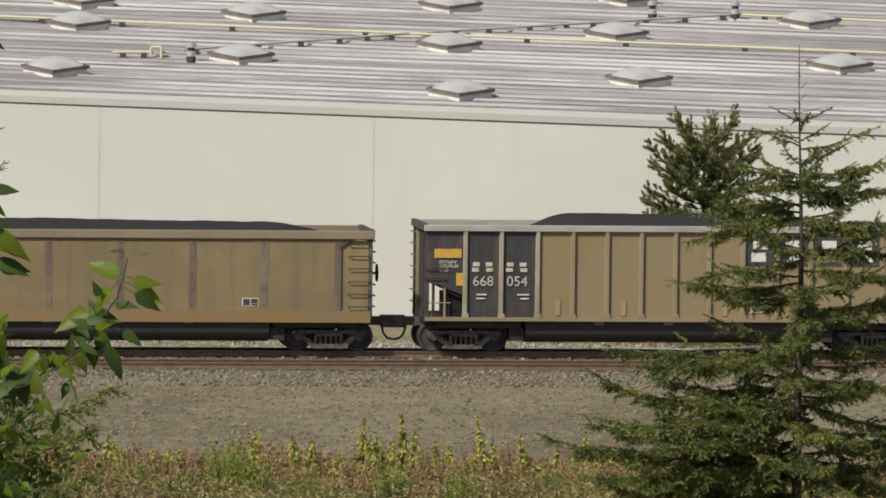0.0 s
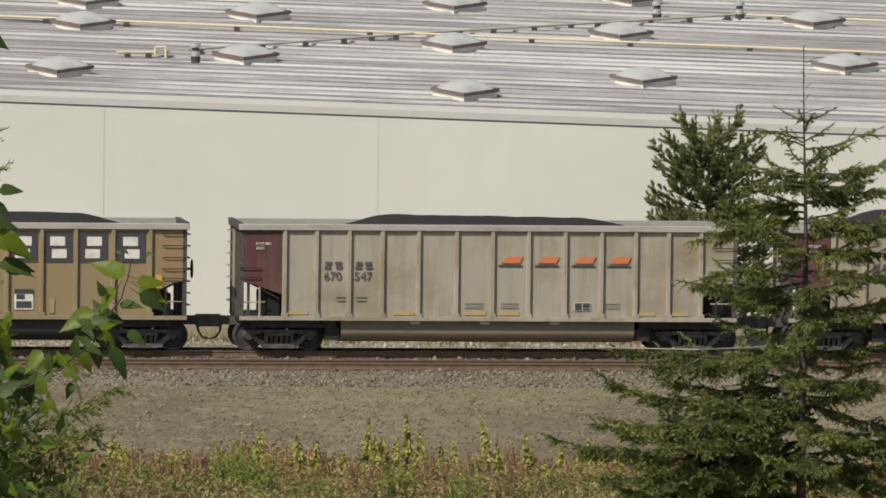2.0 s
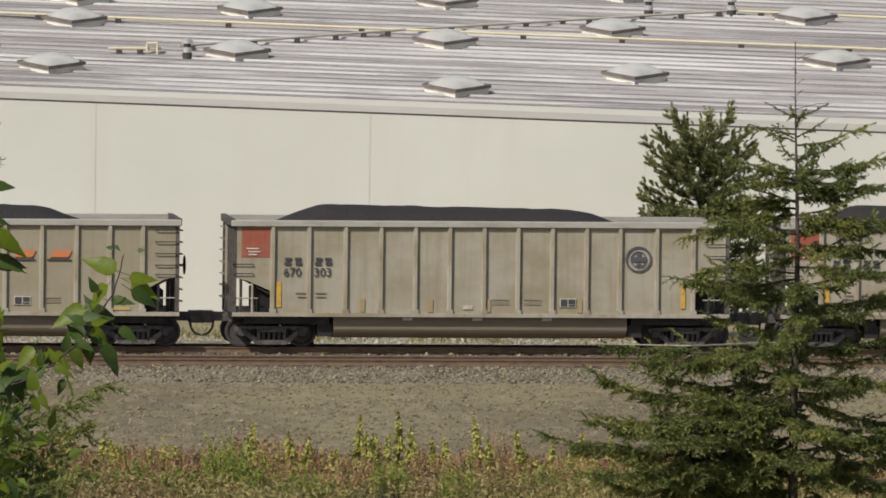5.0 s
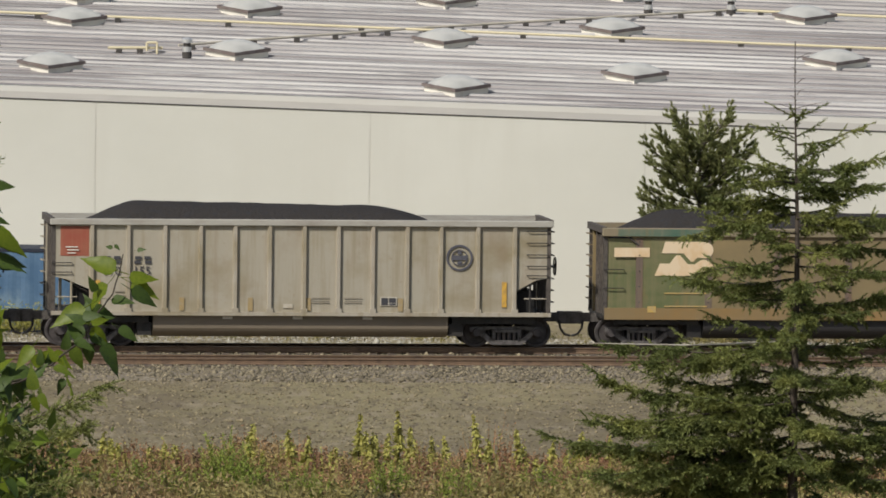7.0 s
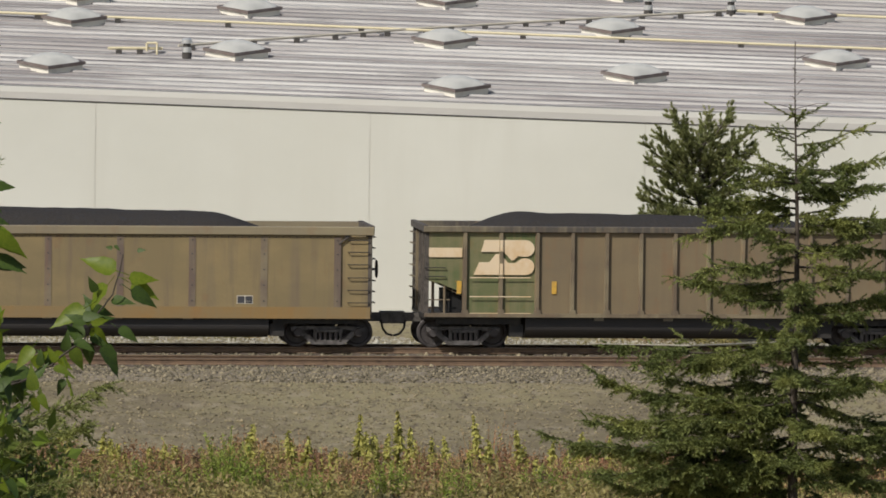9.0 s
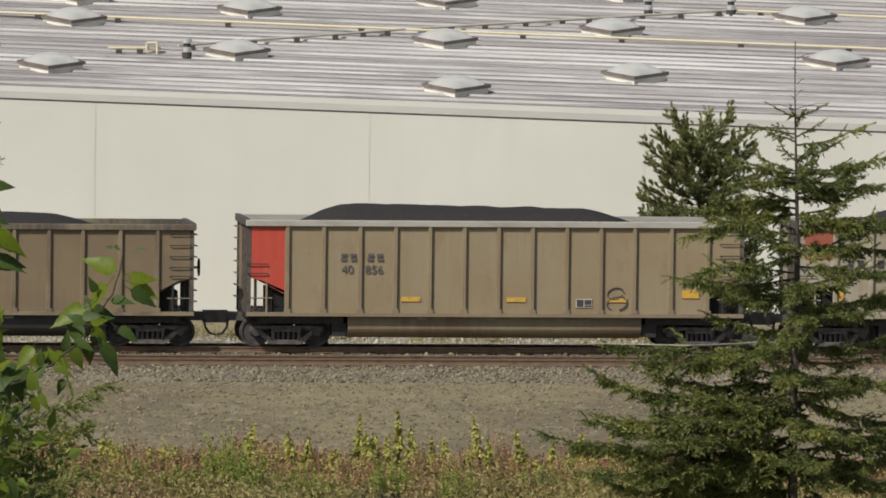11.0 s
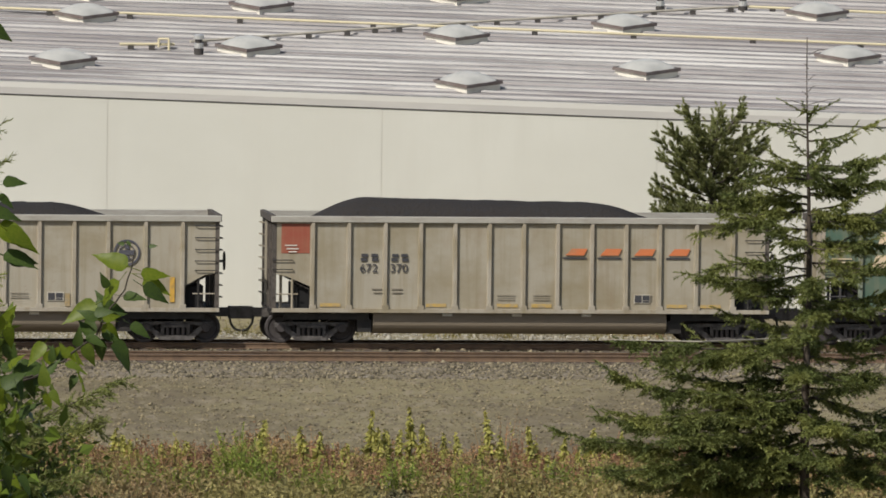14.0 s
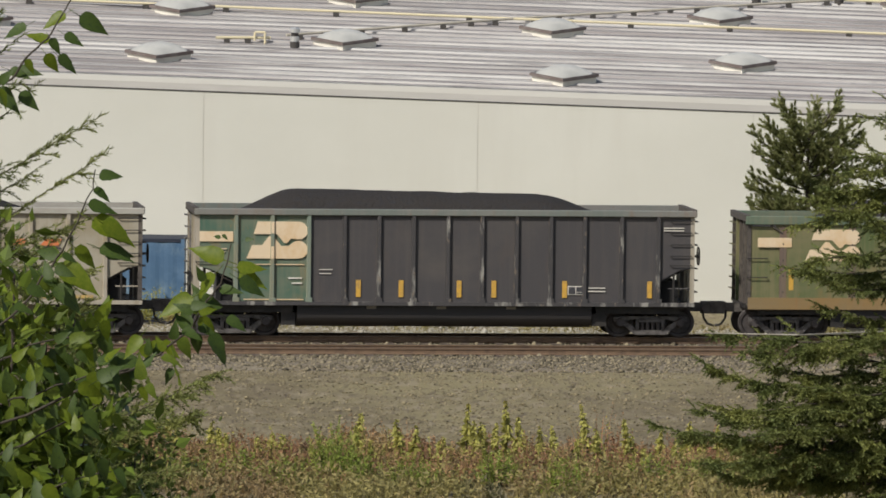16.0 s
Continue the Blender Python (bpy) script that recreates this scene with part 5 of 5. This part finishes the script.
def build_poplar():
    """Young poplar on the slope near the camera; its twigs reach into view with single large leaves."""
    rng = random.Random(11)
    tree = new("poplar_sapling")
    base = Vector((-1.85, 22.2, ground_height(22.2) - 0.05))
    tree.matrix_basis = Matrix.Translation(base)
    tagged(tree, "leafy green poplar sapling on the near slope", "tree")
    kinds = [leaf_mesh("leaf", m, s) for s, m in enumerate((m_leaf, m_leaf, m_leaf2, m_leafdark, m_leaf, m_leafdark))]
    trunk = bmesh.new()
    zs = [0, 0.8, 1.6, 2.4, 3.2, 3.9]
    for a, b in zip(zs, zs[1:]):
        tube(trunk, (0.06 * math.sin(a), 0, a), (0.06 * math.sin(b), 0, b), 0.04 - 0.008 * a, 0.04 - 0.008 * b, 8)
    part("trunk", trunk, m_bark, tree)

    def leaf(p, d, size, kind, facing=0.8):
        """d: heading in the plane across the view; facing: how squarely the blade is turned to the viewer."""
        d = Vector((d[0], rng.uniform(-0.35, 0.35), d[1])).normalized()
        nrm = Vector((rng.uniform(-0.5, 0.5), -facing, rng.uniform(0.1, 0.9)))
        nrm = (nrm - d * nrm.dot(d)).normalized()
        m = Matrix((d, nrm.cross(d), nrm)).transposed().to_4x4()
        ob = part("leaf", kinds[kind], None, tree)
        ob.matrix_basis = Matrix.Translation(Vector(p) - base) @ m @ Matrix.Scale(size * 0.8, 4)

    def twig(pts, depth, thick=0.003):
        rough = [Vector((x, depth, z)) for x, z in pts]
        line = [rough[0]]
        for a, b in zip(rough, rough[1:]):
            w = (b - a).length * 0.06
            line += [a.lerp(b, f) + Vector((rng.uniform(-w, w), 0, rng.uniform(-w, w))) for f in (0.33, 0.67)] + [b]
        bm = bmesh.new()
        for k, (a, b) in enumerate(zip(line, line[1:])):
            tube(bm, a - base, b - base, thick * (1 - k / len(line)) + 0.0015, thick * (1 - (k + 1) / len(line)) + 0.0015, 6)
        part("limb", bm, m_twig, tree)
        return line

    def dress(line, n, first, last, sizes, kinds_of, spread=0.02):
        """Leaves in turn on either side of a twig, along the part from first to last."""
        for j in range(n):
            s = (last - (last - first) * j / n) * (len(line) - 1)
            i = min(len(line) - 2, int(s))
            a = math.atan2(line[i + 1].z - line[i].z, line[i + 1].x - line[i].x) + (1 if j % 2 else -1) * rng.uniform(0.5, 1.5)
            p = line[i].lerp(line[i + 1], s - i) + Vector((rng.uniform(-spread, spread), rng.uniform(-0.12, 0.12), rng.uniform(-spread, spread)))
            leaf(p, (math.cos(a), math.sin(a) - 0.35), rng.uniform(*sizes), rng.choice(kinds_of), rng.uniform(0.3, 1.2))

    # twigs as (x, z) in metres; leaves that stand out singly as stalk end (x, z), reach (x, z) and kind
    sprig = twig([(-1.70, 14.88), (-1.26, 15.06), (-1.166, 15.097), (-1.077, 15.135), (-1.01, 15.185), (-0.944, 15.234), (-0.929, 15.272), (-0.892, 15.325), (-0.87, 15.355), (-0.863, 15.385), (-0.849, 15.437), (-0.844, 15.46)], 22.2)
    mid = twig([(-1.78, 14.9), (-1.571, 15.139), (-1.423, 15.261), (-1.356, 15.344), (-1.312, 15.404), (-1.283, 15.45), (-1.261, 15.495), (-1.234, 15.555), (-1.21, 15.60), (-1.205, 15.652)], 22.2)
    high = twig([(-1.83, 15.5), (-1.68, 15.706), (-1.488, 15.858), (-1.428, 15.888), (-1.399, 15.933), (-1.362, 15.971), (-1.325, 16.009), (-1.296, 16.061), (-1.274, 16.099), (-1.259, 16.159)], 22.2)
    lows = [twig([(-1.78, 14.82), (-1.585, 14.96), (-1.451, 15.029), (-1.332, 15.068), (-1.227, 15.106), (-1.108, 15.13)], 22.15),
            twig([(-1.80, 14.9), (-1.585, 15.049), (-1.452, 15.141), (-1.348, 15.187), (-1.258, 15.203), (-1.169, 15.219)], 22.3),
            twig([(-1.80, 14.6), (-1.539, 14.825), (-1.39, 14.917), (-1.241, 14.994), (-1.182, 15.032)], 22.25),
            twig([(-1.80, 14.5), (-1.55, 14.66), (-1.40, 14.77), (-1.27, 14.83), (-1.15, 14.86)], 22.1)]
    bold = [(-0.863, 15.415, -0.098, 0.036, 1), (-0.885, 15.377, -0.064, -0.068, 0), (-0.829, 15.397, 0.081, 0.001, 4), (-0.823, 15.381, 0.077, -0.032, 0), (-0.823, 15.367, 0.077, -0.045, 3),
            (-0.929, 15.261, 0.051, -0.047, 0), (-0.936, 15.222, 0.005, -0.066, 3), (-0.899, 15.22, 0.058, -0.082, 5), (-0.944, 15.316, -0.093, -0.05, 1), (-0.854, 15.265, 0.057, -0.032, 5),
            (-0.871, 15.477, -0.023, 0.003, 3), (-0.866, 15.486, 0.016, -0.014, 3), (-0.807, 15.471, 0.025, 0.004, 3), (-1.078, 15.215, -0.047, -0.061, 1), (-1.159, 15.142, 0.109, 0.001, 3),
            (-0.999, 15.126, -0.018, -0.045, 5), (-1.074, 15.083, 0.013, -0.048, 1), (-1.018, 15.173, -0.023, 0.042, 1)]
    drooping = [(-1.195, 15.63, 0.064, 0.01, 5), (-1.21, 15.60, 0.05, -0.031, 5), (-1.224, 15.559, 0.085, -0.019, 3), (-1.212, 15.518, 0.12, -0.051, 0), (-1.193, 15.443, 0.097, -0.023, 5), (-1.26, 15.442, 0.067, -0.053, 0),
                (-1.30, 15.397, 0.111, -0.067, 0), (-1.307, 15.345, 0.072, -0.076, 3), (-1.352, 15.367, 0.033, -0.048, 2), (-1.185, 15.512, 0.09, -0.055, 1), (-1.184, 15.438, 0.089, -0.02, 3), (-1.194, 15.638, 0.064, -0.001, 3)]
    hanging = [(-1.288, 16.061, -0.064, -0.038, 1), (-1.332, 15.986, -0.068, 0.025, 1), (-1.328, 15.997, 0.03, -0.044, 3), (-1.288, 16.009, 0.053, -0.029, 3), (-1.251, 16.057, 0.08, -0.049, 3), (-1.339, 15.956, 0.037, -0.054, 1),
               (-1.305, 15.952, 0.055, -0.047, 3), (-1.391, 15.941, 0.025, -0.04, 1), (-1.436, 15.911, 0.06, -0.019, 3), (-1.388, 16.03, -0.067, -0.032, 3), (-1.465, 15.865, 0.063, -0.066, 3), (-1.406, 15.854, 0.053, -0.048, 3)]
    for x, z, dx, dz, k in bold + drooping + hanging:
        size = math.hypot(dx, dz)
        leaf((x, 22.2 + rng.uniform(-0.04, 0.04), z), (dx / size, dz / size), size * 1.28, k, rng.uniform(0.7, 1.2))
    # a spent seed stalk hanging from the sprig
    bm = bmesh.new()
    stalk = [Vector((-0.998 + 0.022 * f + 0.004 * math.sin(f * 9), 22.18, 15.185 - 0.10 * f)) - base for f in (0, 0.25, 0.5, 0.75, 1.0)]
    for a, b in zip(stalk, stalk[1:]):
        tube(bm, a, b, 0.002, 0.0055, 6)
    part("seed_stalk", bm, m_leaf2, tree, "pale yellow-green seed stalk")
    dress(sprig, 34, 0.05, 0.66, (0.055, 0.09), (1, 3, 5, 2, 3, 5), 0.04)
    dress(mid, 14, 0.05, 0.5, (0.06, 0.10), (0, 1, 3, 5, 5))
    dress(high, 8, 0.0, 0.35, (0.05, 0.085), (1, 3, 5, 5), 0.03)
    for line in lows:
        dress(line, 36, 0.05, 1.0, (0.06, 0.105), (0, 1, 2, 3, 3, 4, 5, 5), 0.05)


def shrub(name, label, centre, radii, count, leaf, seed, material, stems=14, top=0.6, loose=0.11):
    """A bush of many small leaves in clumps round its stems, with an uneven outline."""
    rng = np.random.default_rng(seed)
    thing = new(name)
    thing.matrix_basis = Matrix.Translation(centre)
    tagged(thing, label, "shrub")
    rx, ry, rz = radii
    P, D = [], []
    per = count // stems
    for k in range(stems):
        a = rng.uniform(0, 6.283)
        r = math.sqrt(rng.uniform(0, 1))
        tip = np.array([rx * r * math.cos(a), ry * r * math.sin(a), rz * (1 - 0.3 * r * r) * rng.uniform(0.78, 1.04)])
        foot = np.array([tip[0] * 0.4, tip[1] * 0.4, -0.05])
        bm = bmesh.new()
        prev = foot
        for f in (0.35, 0.7, 1.0):
            q = foot + (tip - foot) * f
            tube(bm, prev, q, 0.02 * (1.2 - f), 0.02 * (1.05 - f) + 0.002, 5)
            prev = q
        part("stem", bm, m_bark, thing)
        f = rng.uniform(0.1, 1.0, per)[:, None] ** top
        off = rng.normal(0, loose, (per, 3))
        P.append(foot + (tip - foot) * f + off), D.append(off / (np.linalg.norm(off, axis=1, keepdims=True) + 1e-6) + np.array([0, 0, 0.2]))
    P, D = np.concatenate(P), np.concatenate(D)
    P[:, 2] = np.maximum(P[:, 2], 0.03)
    tagged(soup("foliage", blades(P, D, leaf * rng.uniform(0.6, 1.3, len(P)), leaf * 0.55 * rng.uniform(0.7, 1.3, len(P)), rng, 0.5), material, thing), kind="stuff")
    return thing


def feathery_bush(centre, r, h, seed):
    """A young bush of many upright feathery shoots."""
    rng = np.random.default_rng(seed)
    thing = new("young_bush")
    thing.matrix_basis = Matrix.Translation(centre)
    tagged(thing, "fresh green feathery young bush among weeds", "shrub")
    P = []
    for k in range(34):
        a, q = rng.uniform(0, 6.283), math.sqrt(rng.uniform(0, 1))
        foot = np.array([0.55 * r * q * math.cos(a), 0.55 * r * q * math.sin(a), 0.0])
        d = np.array([0.5 * q * math.cos(a), 0.5 * q * math.sin(a), 1.0]) + rng.normal(0, 0.1, 3)
        d /= np.linalg.norm(d)
        l = h * (1 - 0.45 * q * q) * rng.uniform(0.6, 1.05)
        part("stem", tube(bmesh.new(), foot, foot + d * l * 0.9, 0.01, 0.003, 4), m_twig, thing)
        for f in np.arange(0.12, 1.0, 0.045 / max(l, 0.2)):
            e = rng.normal(0, 1, 3) * np.array([1, 1, 0.35]) + np.array([0, 0, 0.9])
            e /= np.linalg.norm(e)
            brush(foot + d * l * f, e, 0.20 * (1.1 - f) * rng.uniform(0.6, 1.2) + 0.04, 0.014, 0.06, 0.03, rng, P)
    tagged(soup("foliage", np.concatenate(P), m_bush, thing), kind="stuff")
    return thing


def mullein(height, seed):
    rng = np.random.default_rng(seed)
    weed = new("tall_weed")
    tagged(weed, "tall yellow-green weed with a leafy spire", "weed", "tall weeds")
    part("stem", tube(bmesh.new(), (0, 0, -0.12), (0.03, 0, height), 0.016, 0.005, 6), m_twig, weed)
    n = 150
    z = rng.uniform(0.05, 1.0, n) ** 0.85 * height
    a = rng.uniform(0, 6.283, n)
    out = np.stack([np.cos(a), np.sin(a), rng.uniform(-1.3, 0.2, n)], 1)
    L = 0.055 + 0.20 * (1 - z / height) ** 0.75 * rng.uniform(0.6, 1.3, n)
    p = np.stack([0.03 * z / height, z * 0, z], 1)
    tagged(soup("leaves", blades(p, out, L, L * 0.55, rng, 0.2), m_mullein, weed), kind="stuff")
    return weed


def build_weeds():
    rng = random.Random(4)
    kinds = [mullein(1.15, 1), mullein(0.95, 2), mullein(0.75, 3), mullein(1.3, 4)]
    spots = [(-2.05, 207.5, 3), (-1.75, 208, 0), (-1.35, 207, 0), (-1.0, 208.2, 3), (-0.6, 206.8, 1), (-0.2, 207.5, 0), (0.2, 206.5, 0), (1.05, 207.8, 3), (2.0, 207.5, 0),
             (2.7, 207, 1), (3.4, 206.5, 0), (-4.6, 207, 1), (-8.4, 208, 1), (-8.0, 207, 2), (-9.2, 208.5, 2), (-6.5, 206, 2), (-3.6, 206.5, 1), (3.1, 205.5, 2), (0.7, 205.5, 2),
             (-2.6, 205, 2), (4.3, 207, 1), (5.2, 206, 2), (-10.4, 207, 2), (-5.2, 205.5, 2), (3.8, 207.4, 2)]
    spots += [(rng.uniform(-12, 6), rng.uniform(204.5, 209), rng.choice((1, 2, 2, 2))) for _ in range(20)] + [(rng.uniform(-2.3, 3.2), rng.uniform(205.5, 208.5), rng.choice((0, 1))) for _ in range(4)]
    used = set()
    for x, y, k in spots:
        m = pose(x, y, ground_height(y) + 0.01, rng.uniform(-5, 5), rng.uniform(-8, 8), rng.uniform(0, 360)) @ Matrix.Scale(rng.uniform(0.95, 1.25), 4)
        if k in used:
            copy_thing(kinds[k], m)
        else:
            kinds[k].matrix_basis = m
            used.add(k)
    g = np.random.default_rng(8)

    def strip(name, label, count, x0, x1, y0, y1, tall, material, width, thick=0.016, fs=(0.3, 0.5, 0.65, 0.8, 0.92, 1.0), lean=0.25):
        n = count
        x, y = g.uniform(x0, x1, n), g.uniform(y0, y1, n)
        dens = np.array([noise.noise((a * 0.35, b * 0.35, 3)) + 0.6 * noise.noise((a * 1.1, b * 1.1, 7)) for a, b in zip(x, y)])
        keep = dens > -0.12
        x, y, dens = x[keep], y[keep], dens[keep]
        z = np.interp(y, [100, 120, 236], [1.0, -0.35, -0.35])
        h = tall * g.uniform(0.3, 1.15, len(x)) * np.clip(0.62 + 1.15 * dens, 0.25, 1.7)
        stem_p = np.stack([x, y, z], 1)
        d = np.stack([g.normal(0, lean, len(x)), g.normal(0, lean, len(x)), np.ones(len(x))], 1)
        tris = [blades(stem_p, d, h * 1.1, thick, g, 0.02)]
        for f in fs:
            o = g.normal(0, 1, (len(x), 3))
            o[:, 2] = np.abs(o[:, 2]) * 0.9
            tris.append(blades(stem_p + d * (h * f)[:, None], o, width * g.uniform(0.6, 1.4, len(x)), width * 0.45, g, 0.2))
        tagged(soup(name, np.concatenate(tris), material), label, "weeds", kind="stuff")
    strip("dry_weeds", "reddish brown dry weeds along the ground", 21000, -16, 13, 199.5, 211.5, 0.52, m_dry, 0.10)
    strip("green_weeds", "low green and yellow weeds", 8000, -16, 13, 199, 207, 0.5, m_lowgreen, 0.115)
    strip("near_weeds", "green weeds at the foot of the slope", 5000, -15, 13, 193, 201, 0.85, m_lowgreen, 0.135)
    strip("tall_grass", "dry red and straw-coloured standing stalks", 5200, -16, 13, 201, 208.8, 0.8, m_dry, 0.07, 0.026, (0.6, 0.75, 0.85, 0.93, 1.0), 0.14)
    strip("leafy_weeds", "loose yellow-green standing weeds", 1700, -16, 13, 200, 208.5, 0.8, m_mullein, 0.11, 0.02, (0.35, 0.5, 0.65, 0.8, 0.95), 0.16)
    strip("trackside_weeds", "patches of green weeds behind the railway", 2500, -20, 20, 257.6, 261, 0.35, m_lowgreen, 0.08)
    strip("container_weeds", "yellow-green weeds before the blue container", 900, -18, -11.2, 260.9, 262.3, 0.75, m_mullein, 0.10)
    for k, (x, y, r, h) in enumerate(((-5.2, 202, 0.62, 1.1), (-4.6, 201.6, 0.6, 0.7), (-8.9, 202, 0.9, 0.6), (-10.2, 201.5, 1.0, 0.65), (-1.2, 202, 0.7, 0.62), (2.3, 202, 0.65, 0.6), (-7.4, 201.5, 0.6, 0.4), (3.6, 201.6, 0.7, 0.5), (-12.0, 201.5, 1.0, 0.8), (-3.2, 199.5, 0.9, 0.5), (0.4, 199.6, 0.9, 0.45), (-6.2, 199.5, 0.9, 0.5), (5.0, 200, 0.9, 0.5))):
        feathery_bush((x, y, ground_height(y) - 0.02), r * 1.15, max(h * 1.5, 1.0), 50 + k)


rng = np.random.default_rng(3)
limbs = whorls(rng, 11.05, 2.6, ([0, 0.5, 1.0, 1.6, 2.2, 3.4, 5, 7, 9], [0.4, 0.85, 1.2, 1.6, 1.9, 2.2, 2.6, 3.2, 3.6]), 0.46, (5, 8), ([0, 1.2, 3, 6, 9], [0.36, 0.2, 0.04, -0.1, -0.18]), 0.5)
# the longest limbs across the view
limbs += [(10.95, 178, 0.85, 0.22, -0.1, 0.5), (10.75, 2, 1.2, 0.15, 0.15, 0.6), (10.3, 4, 1.75, 0.05, 0.12, 0.85), (10.25, 184, 1.05, 0.15, 0.1, 0.7), (9.65, 182, 1.75, 0.02, -0.05, 0.9), (9.55, 200, 2.1, -0.1, -0.1, 1.0), (9.35, -8, 2.1, -0.05, 0.1, 0.9), (9.0, 14, 2.0, -0.1, 0.05, 1.0), (8.6, -25, 2.2, -0.1, 0.1, 0.8), (8.75, 215, 2.2, -0.1, 0.0, 0.8),
          (8.35, 188, 2.2, -0.08, 0.12, 0.8), (7.9, 10, 2.4, 0.02, 0.14, 1.0), (7.25, 184, 3.4, -0.13, 0.12, 0.85), (7.1, 196, 3.0, -0.12, 0.05, 1.0), (6.6, -12, 2.6, -0.05, 0.1, 1.0), (6.35, 192, 3.7, -0.12, 0.24, 1.0), (5.5, 188, 4.5, -0.16, 0.2, 0.9),
          (6.2, 200, 3.7, -0.17, 0.12, 1.0), (5.95, 184, 3.7, -0.14, 0.1, 1.0), (5.8, 212, 3.3, -0.14, 0.05, 1.0), (5.35, 205, 3.9, -0.18, 0.1, 1.0), (5.0, 186, 3.4, -0.17, 0.16, 1.0), (5.7, -4, 3.2, -0.1, 0.1, 1.0), (4.6, 176, 3.3, -0.08, 0.12, 0.9)]
limbs += [(10.0, 0, 1.6, -0.05, 0.1, 1.0), (9.8, 190, 1.4, -0.05, 0.05, 1.0), (9.85, 30, 1.4, -0.05, 0.1, 1.0), (9.5, -20, 2.0, -0.08, 0.1, 1.0), (10.1, -35, 1.3, 0.0, 0.1, 0.8), (10.1, 215, 1.3, 0.0, 0.1, 0.7)]
limbs += [(7.8, 275, 1.9, -0.1, 0.1, 0.8), (6.8, 265, 2.2, -0.12, 0.1, 1.0), (5.9, 282, 2.5, -0.12, 0.1, 1.0), (4.9, -10, 3.0, -0.12, 0.15, 1.0)]
fir = fir_tree(12.62, "tall dark green fir with spreading layered branches", rng, limbs)
fir.matrix_basis = pose(6.36, 150, -0.35, 0, -0.45, 0)
dead = tube(tube(bmesh.new(), (2.56, 146.4, 7.065), (4.33, 146.7, 7.03), 0.008, 0.014, 6), (4.33, 146.7, 7.03), (6.3, 149.8, 6.92), 0.014, 0.022, 6)
dead.transform(fir.matrix_basis.inverted())
part("dead_branch", dead, m_deadwood, fir, "bare pale dead branch")
leader = bmesh.new()
for z, a, l in ((12.3, 20, 0.32), (12.05, 200, 0.10), (11.85, 10, 0.16), (11.65, 30, 0.15), (11.55, 170, 0.12), (11.4, 190, 0.5), (11.42, 5, 0.62)):
    p, q = Vector((0.0, 0, z)), Vector((l * math.cos(radians(a)), l * math.sin(radians(a)), z + 0.10))
    tube(tube(leader, p, p.lerp(q, 0.6) + Vector((0, 0, 0.03)), 0.008, 0.006, 5), p.lerp(q, 0.6) + Vector((0, 0, 0.03)), q, 0.006, 0.003, 5)
part("bare_twigs", leader, m_bark, fir)
# young fir on the near slope; only its limbs reach into view
rng = np.random.default_rng(8)
limbs = whorls(rng, 4.9, 0.9, ([0, 1, 2, 4], [0.25, 0.45, 0.7, 0.95]), 0.17, (6, 9), ([0, 2, 4], [0.6, 0.3, 0.1]), 1.6)
limbs += [(4.25, 4, 0.62, 0.45, 0.1, 0.35), (4.0, -6, 0.66, 0.55, 0.1, 0.3), (3.9, 12, 0.55, 0.25, 0.1, 0.9), (3.75, -4, 0.6, 0.12, 0.1, 1.0), (3.6, 8, 0.58, 0.05, 0.1, 1.0), (3.4, 0, 0.6, 0.1, 0.05, 0.9),
          (3.05, -8, 1.25, 0.15, 0.12, 0.7), (3.0, 6, 1.1, 0.05, 0.1, 1.0), (2.85, -14, 1.05, 0.05, 0.05, 1.0), (2.7, 4, 1.05, 0.0, 0.08, 1.0), (2.75, -30, 1.0, 0.0, 0.1, 1.0), (2.55, -6, 1.0, 0.05, 0.05, 1.0), (2.9, -45, 1.1, 0.1, 0.05, 1.0), (2.6, -60, 1.0, 0.1, 0.05, 1.0)]
left_fir = fir_tree(5.6, "young green fir behind the poplar twigs", rng, limbs, 0.0055, 0.03, 0.0075, 0.05, 0.34, 0.009, 2, 0.3)
left_fir.matrix_basis = pose(-2.82, 40, 10.45)
pine = pine_tree(7.1, 5)
pine.matrix_basis = pose(8.0, 262.5, -0.45)
build_poplar()
shrub("slope_shrub", "dense green small-leaved shrub on the near slope", (-2.30, 41, 10.3), (0.66, 0.5, 3.55), 26000, 0.05, 31, m_shrub, 80, 0.22, 0.10)
shrub("slope_shrub", "leafy dark green shrub round the poplar sapling", (-1.62, 23.6, ground_height(23.6)), (0.42, 0.4, 2.85), 7000, 0.066, 33, m_leafdark2, 44, 0.25, 0.09)
build_weeds()

motions()
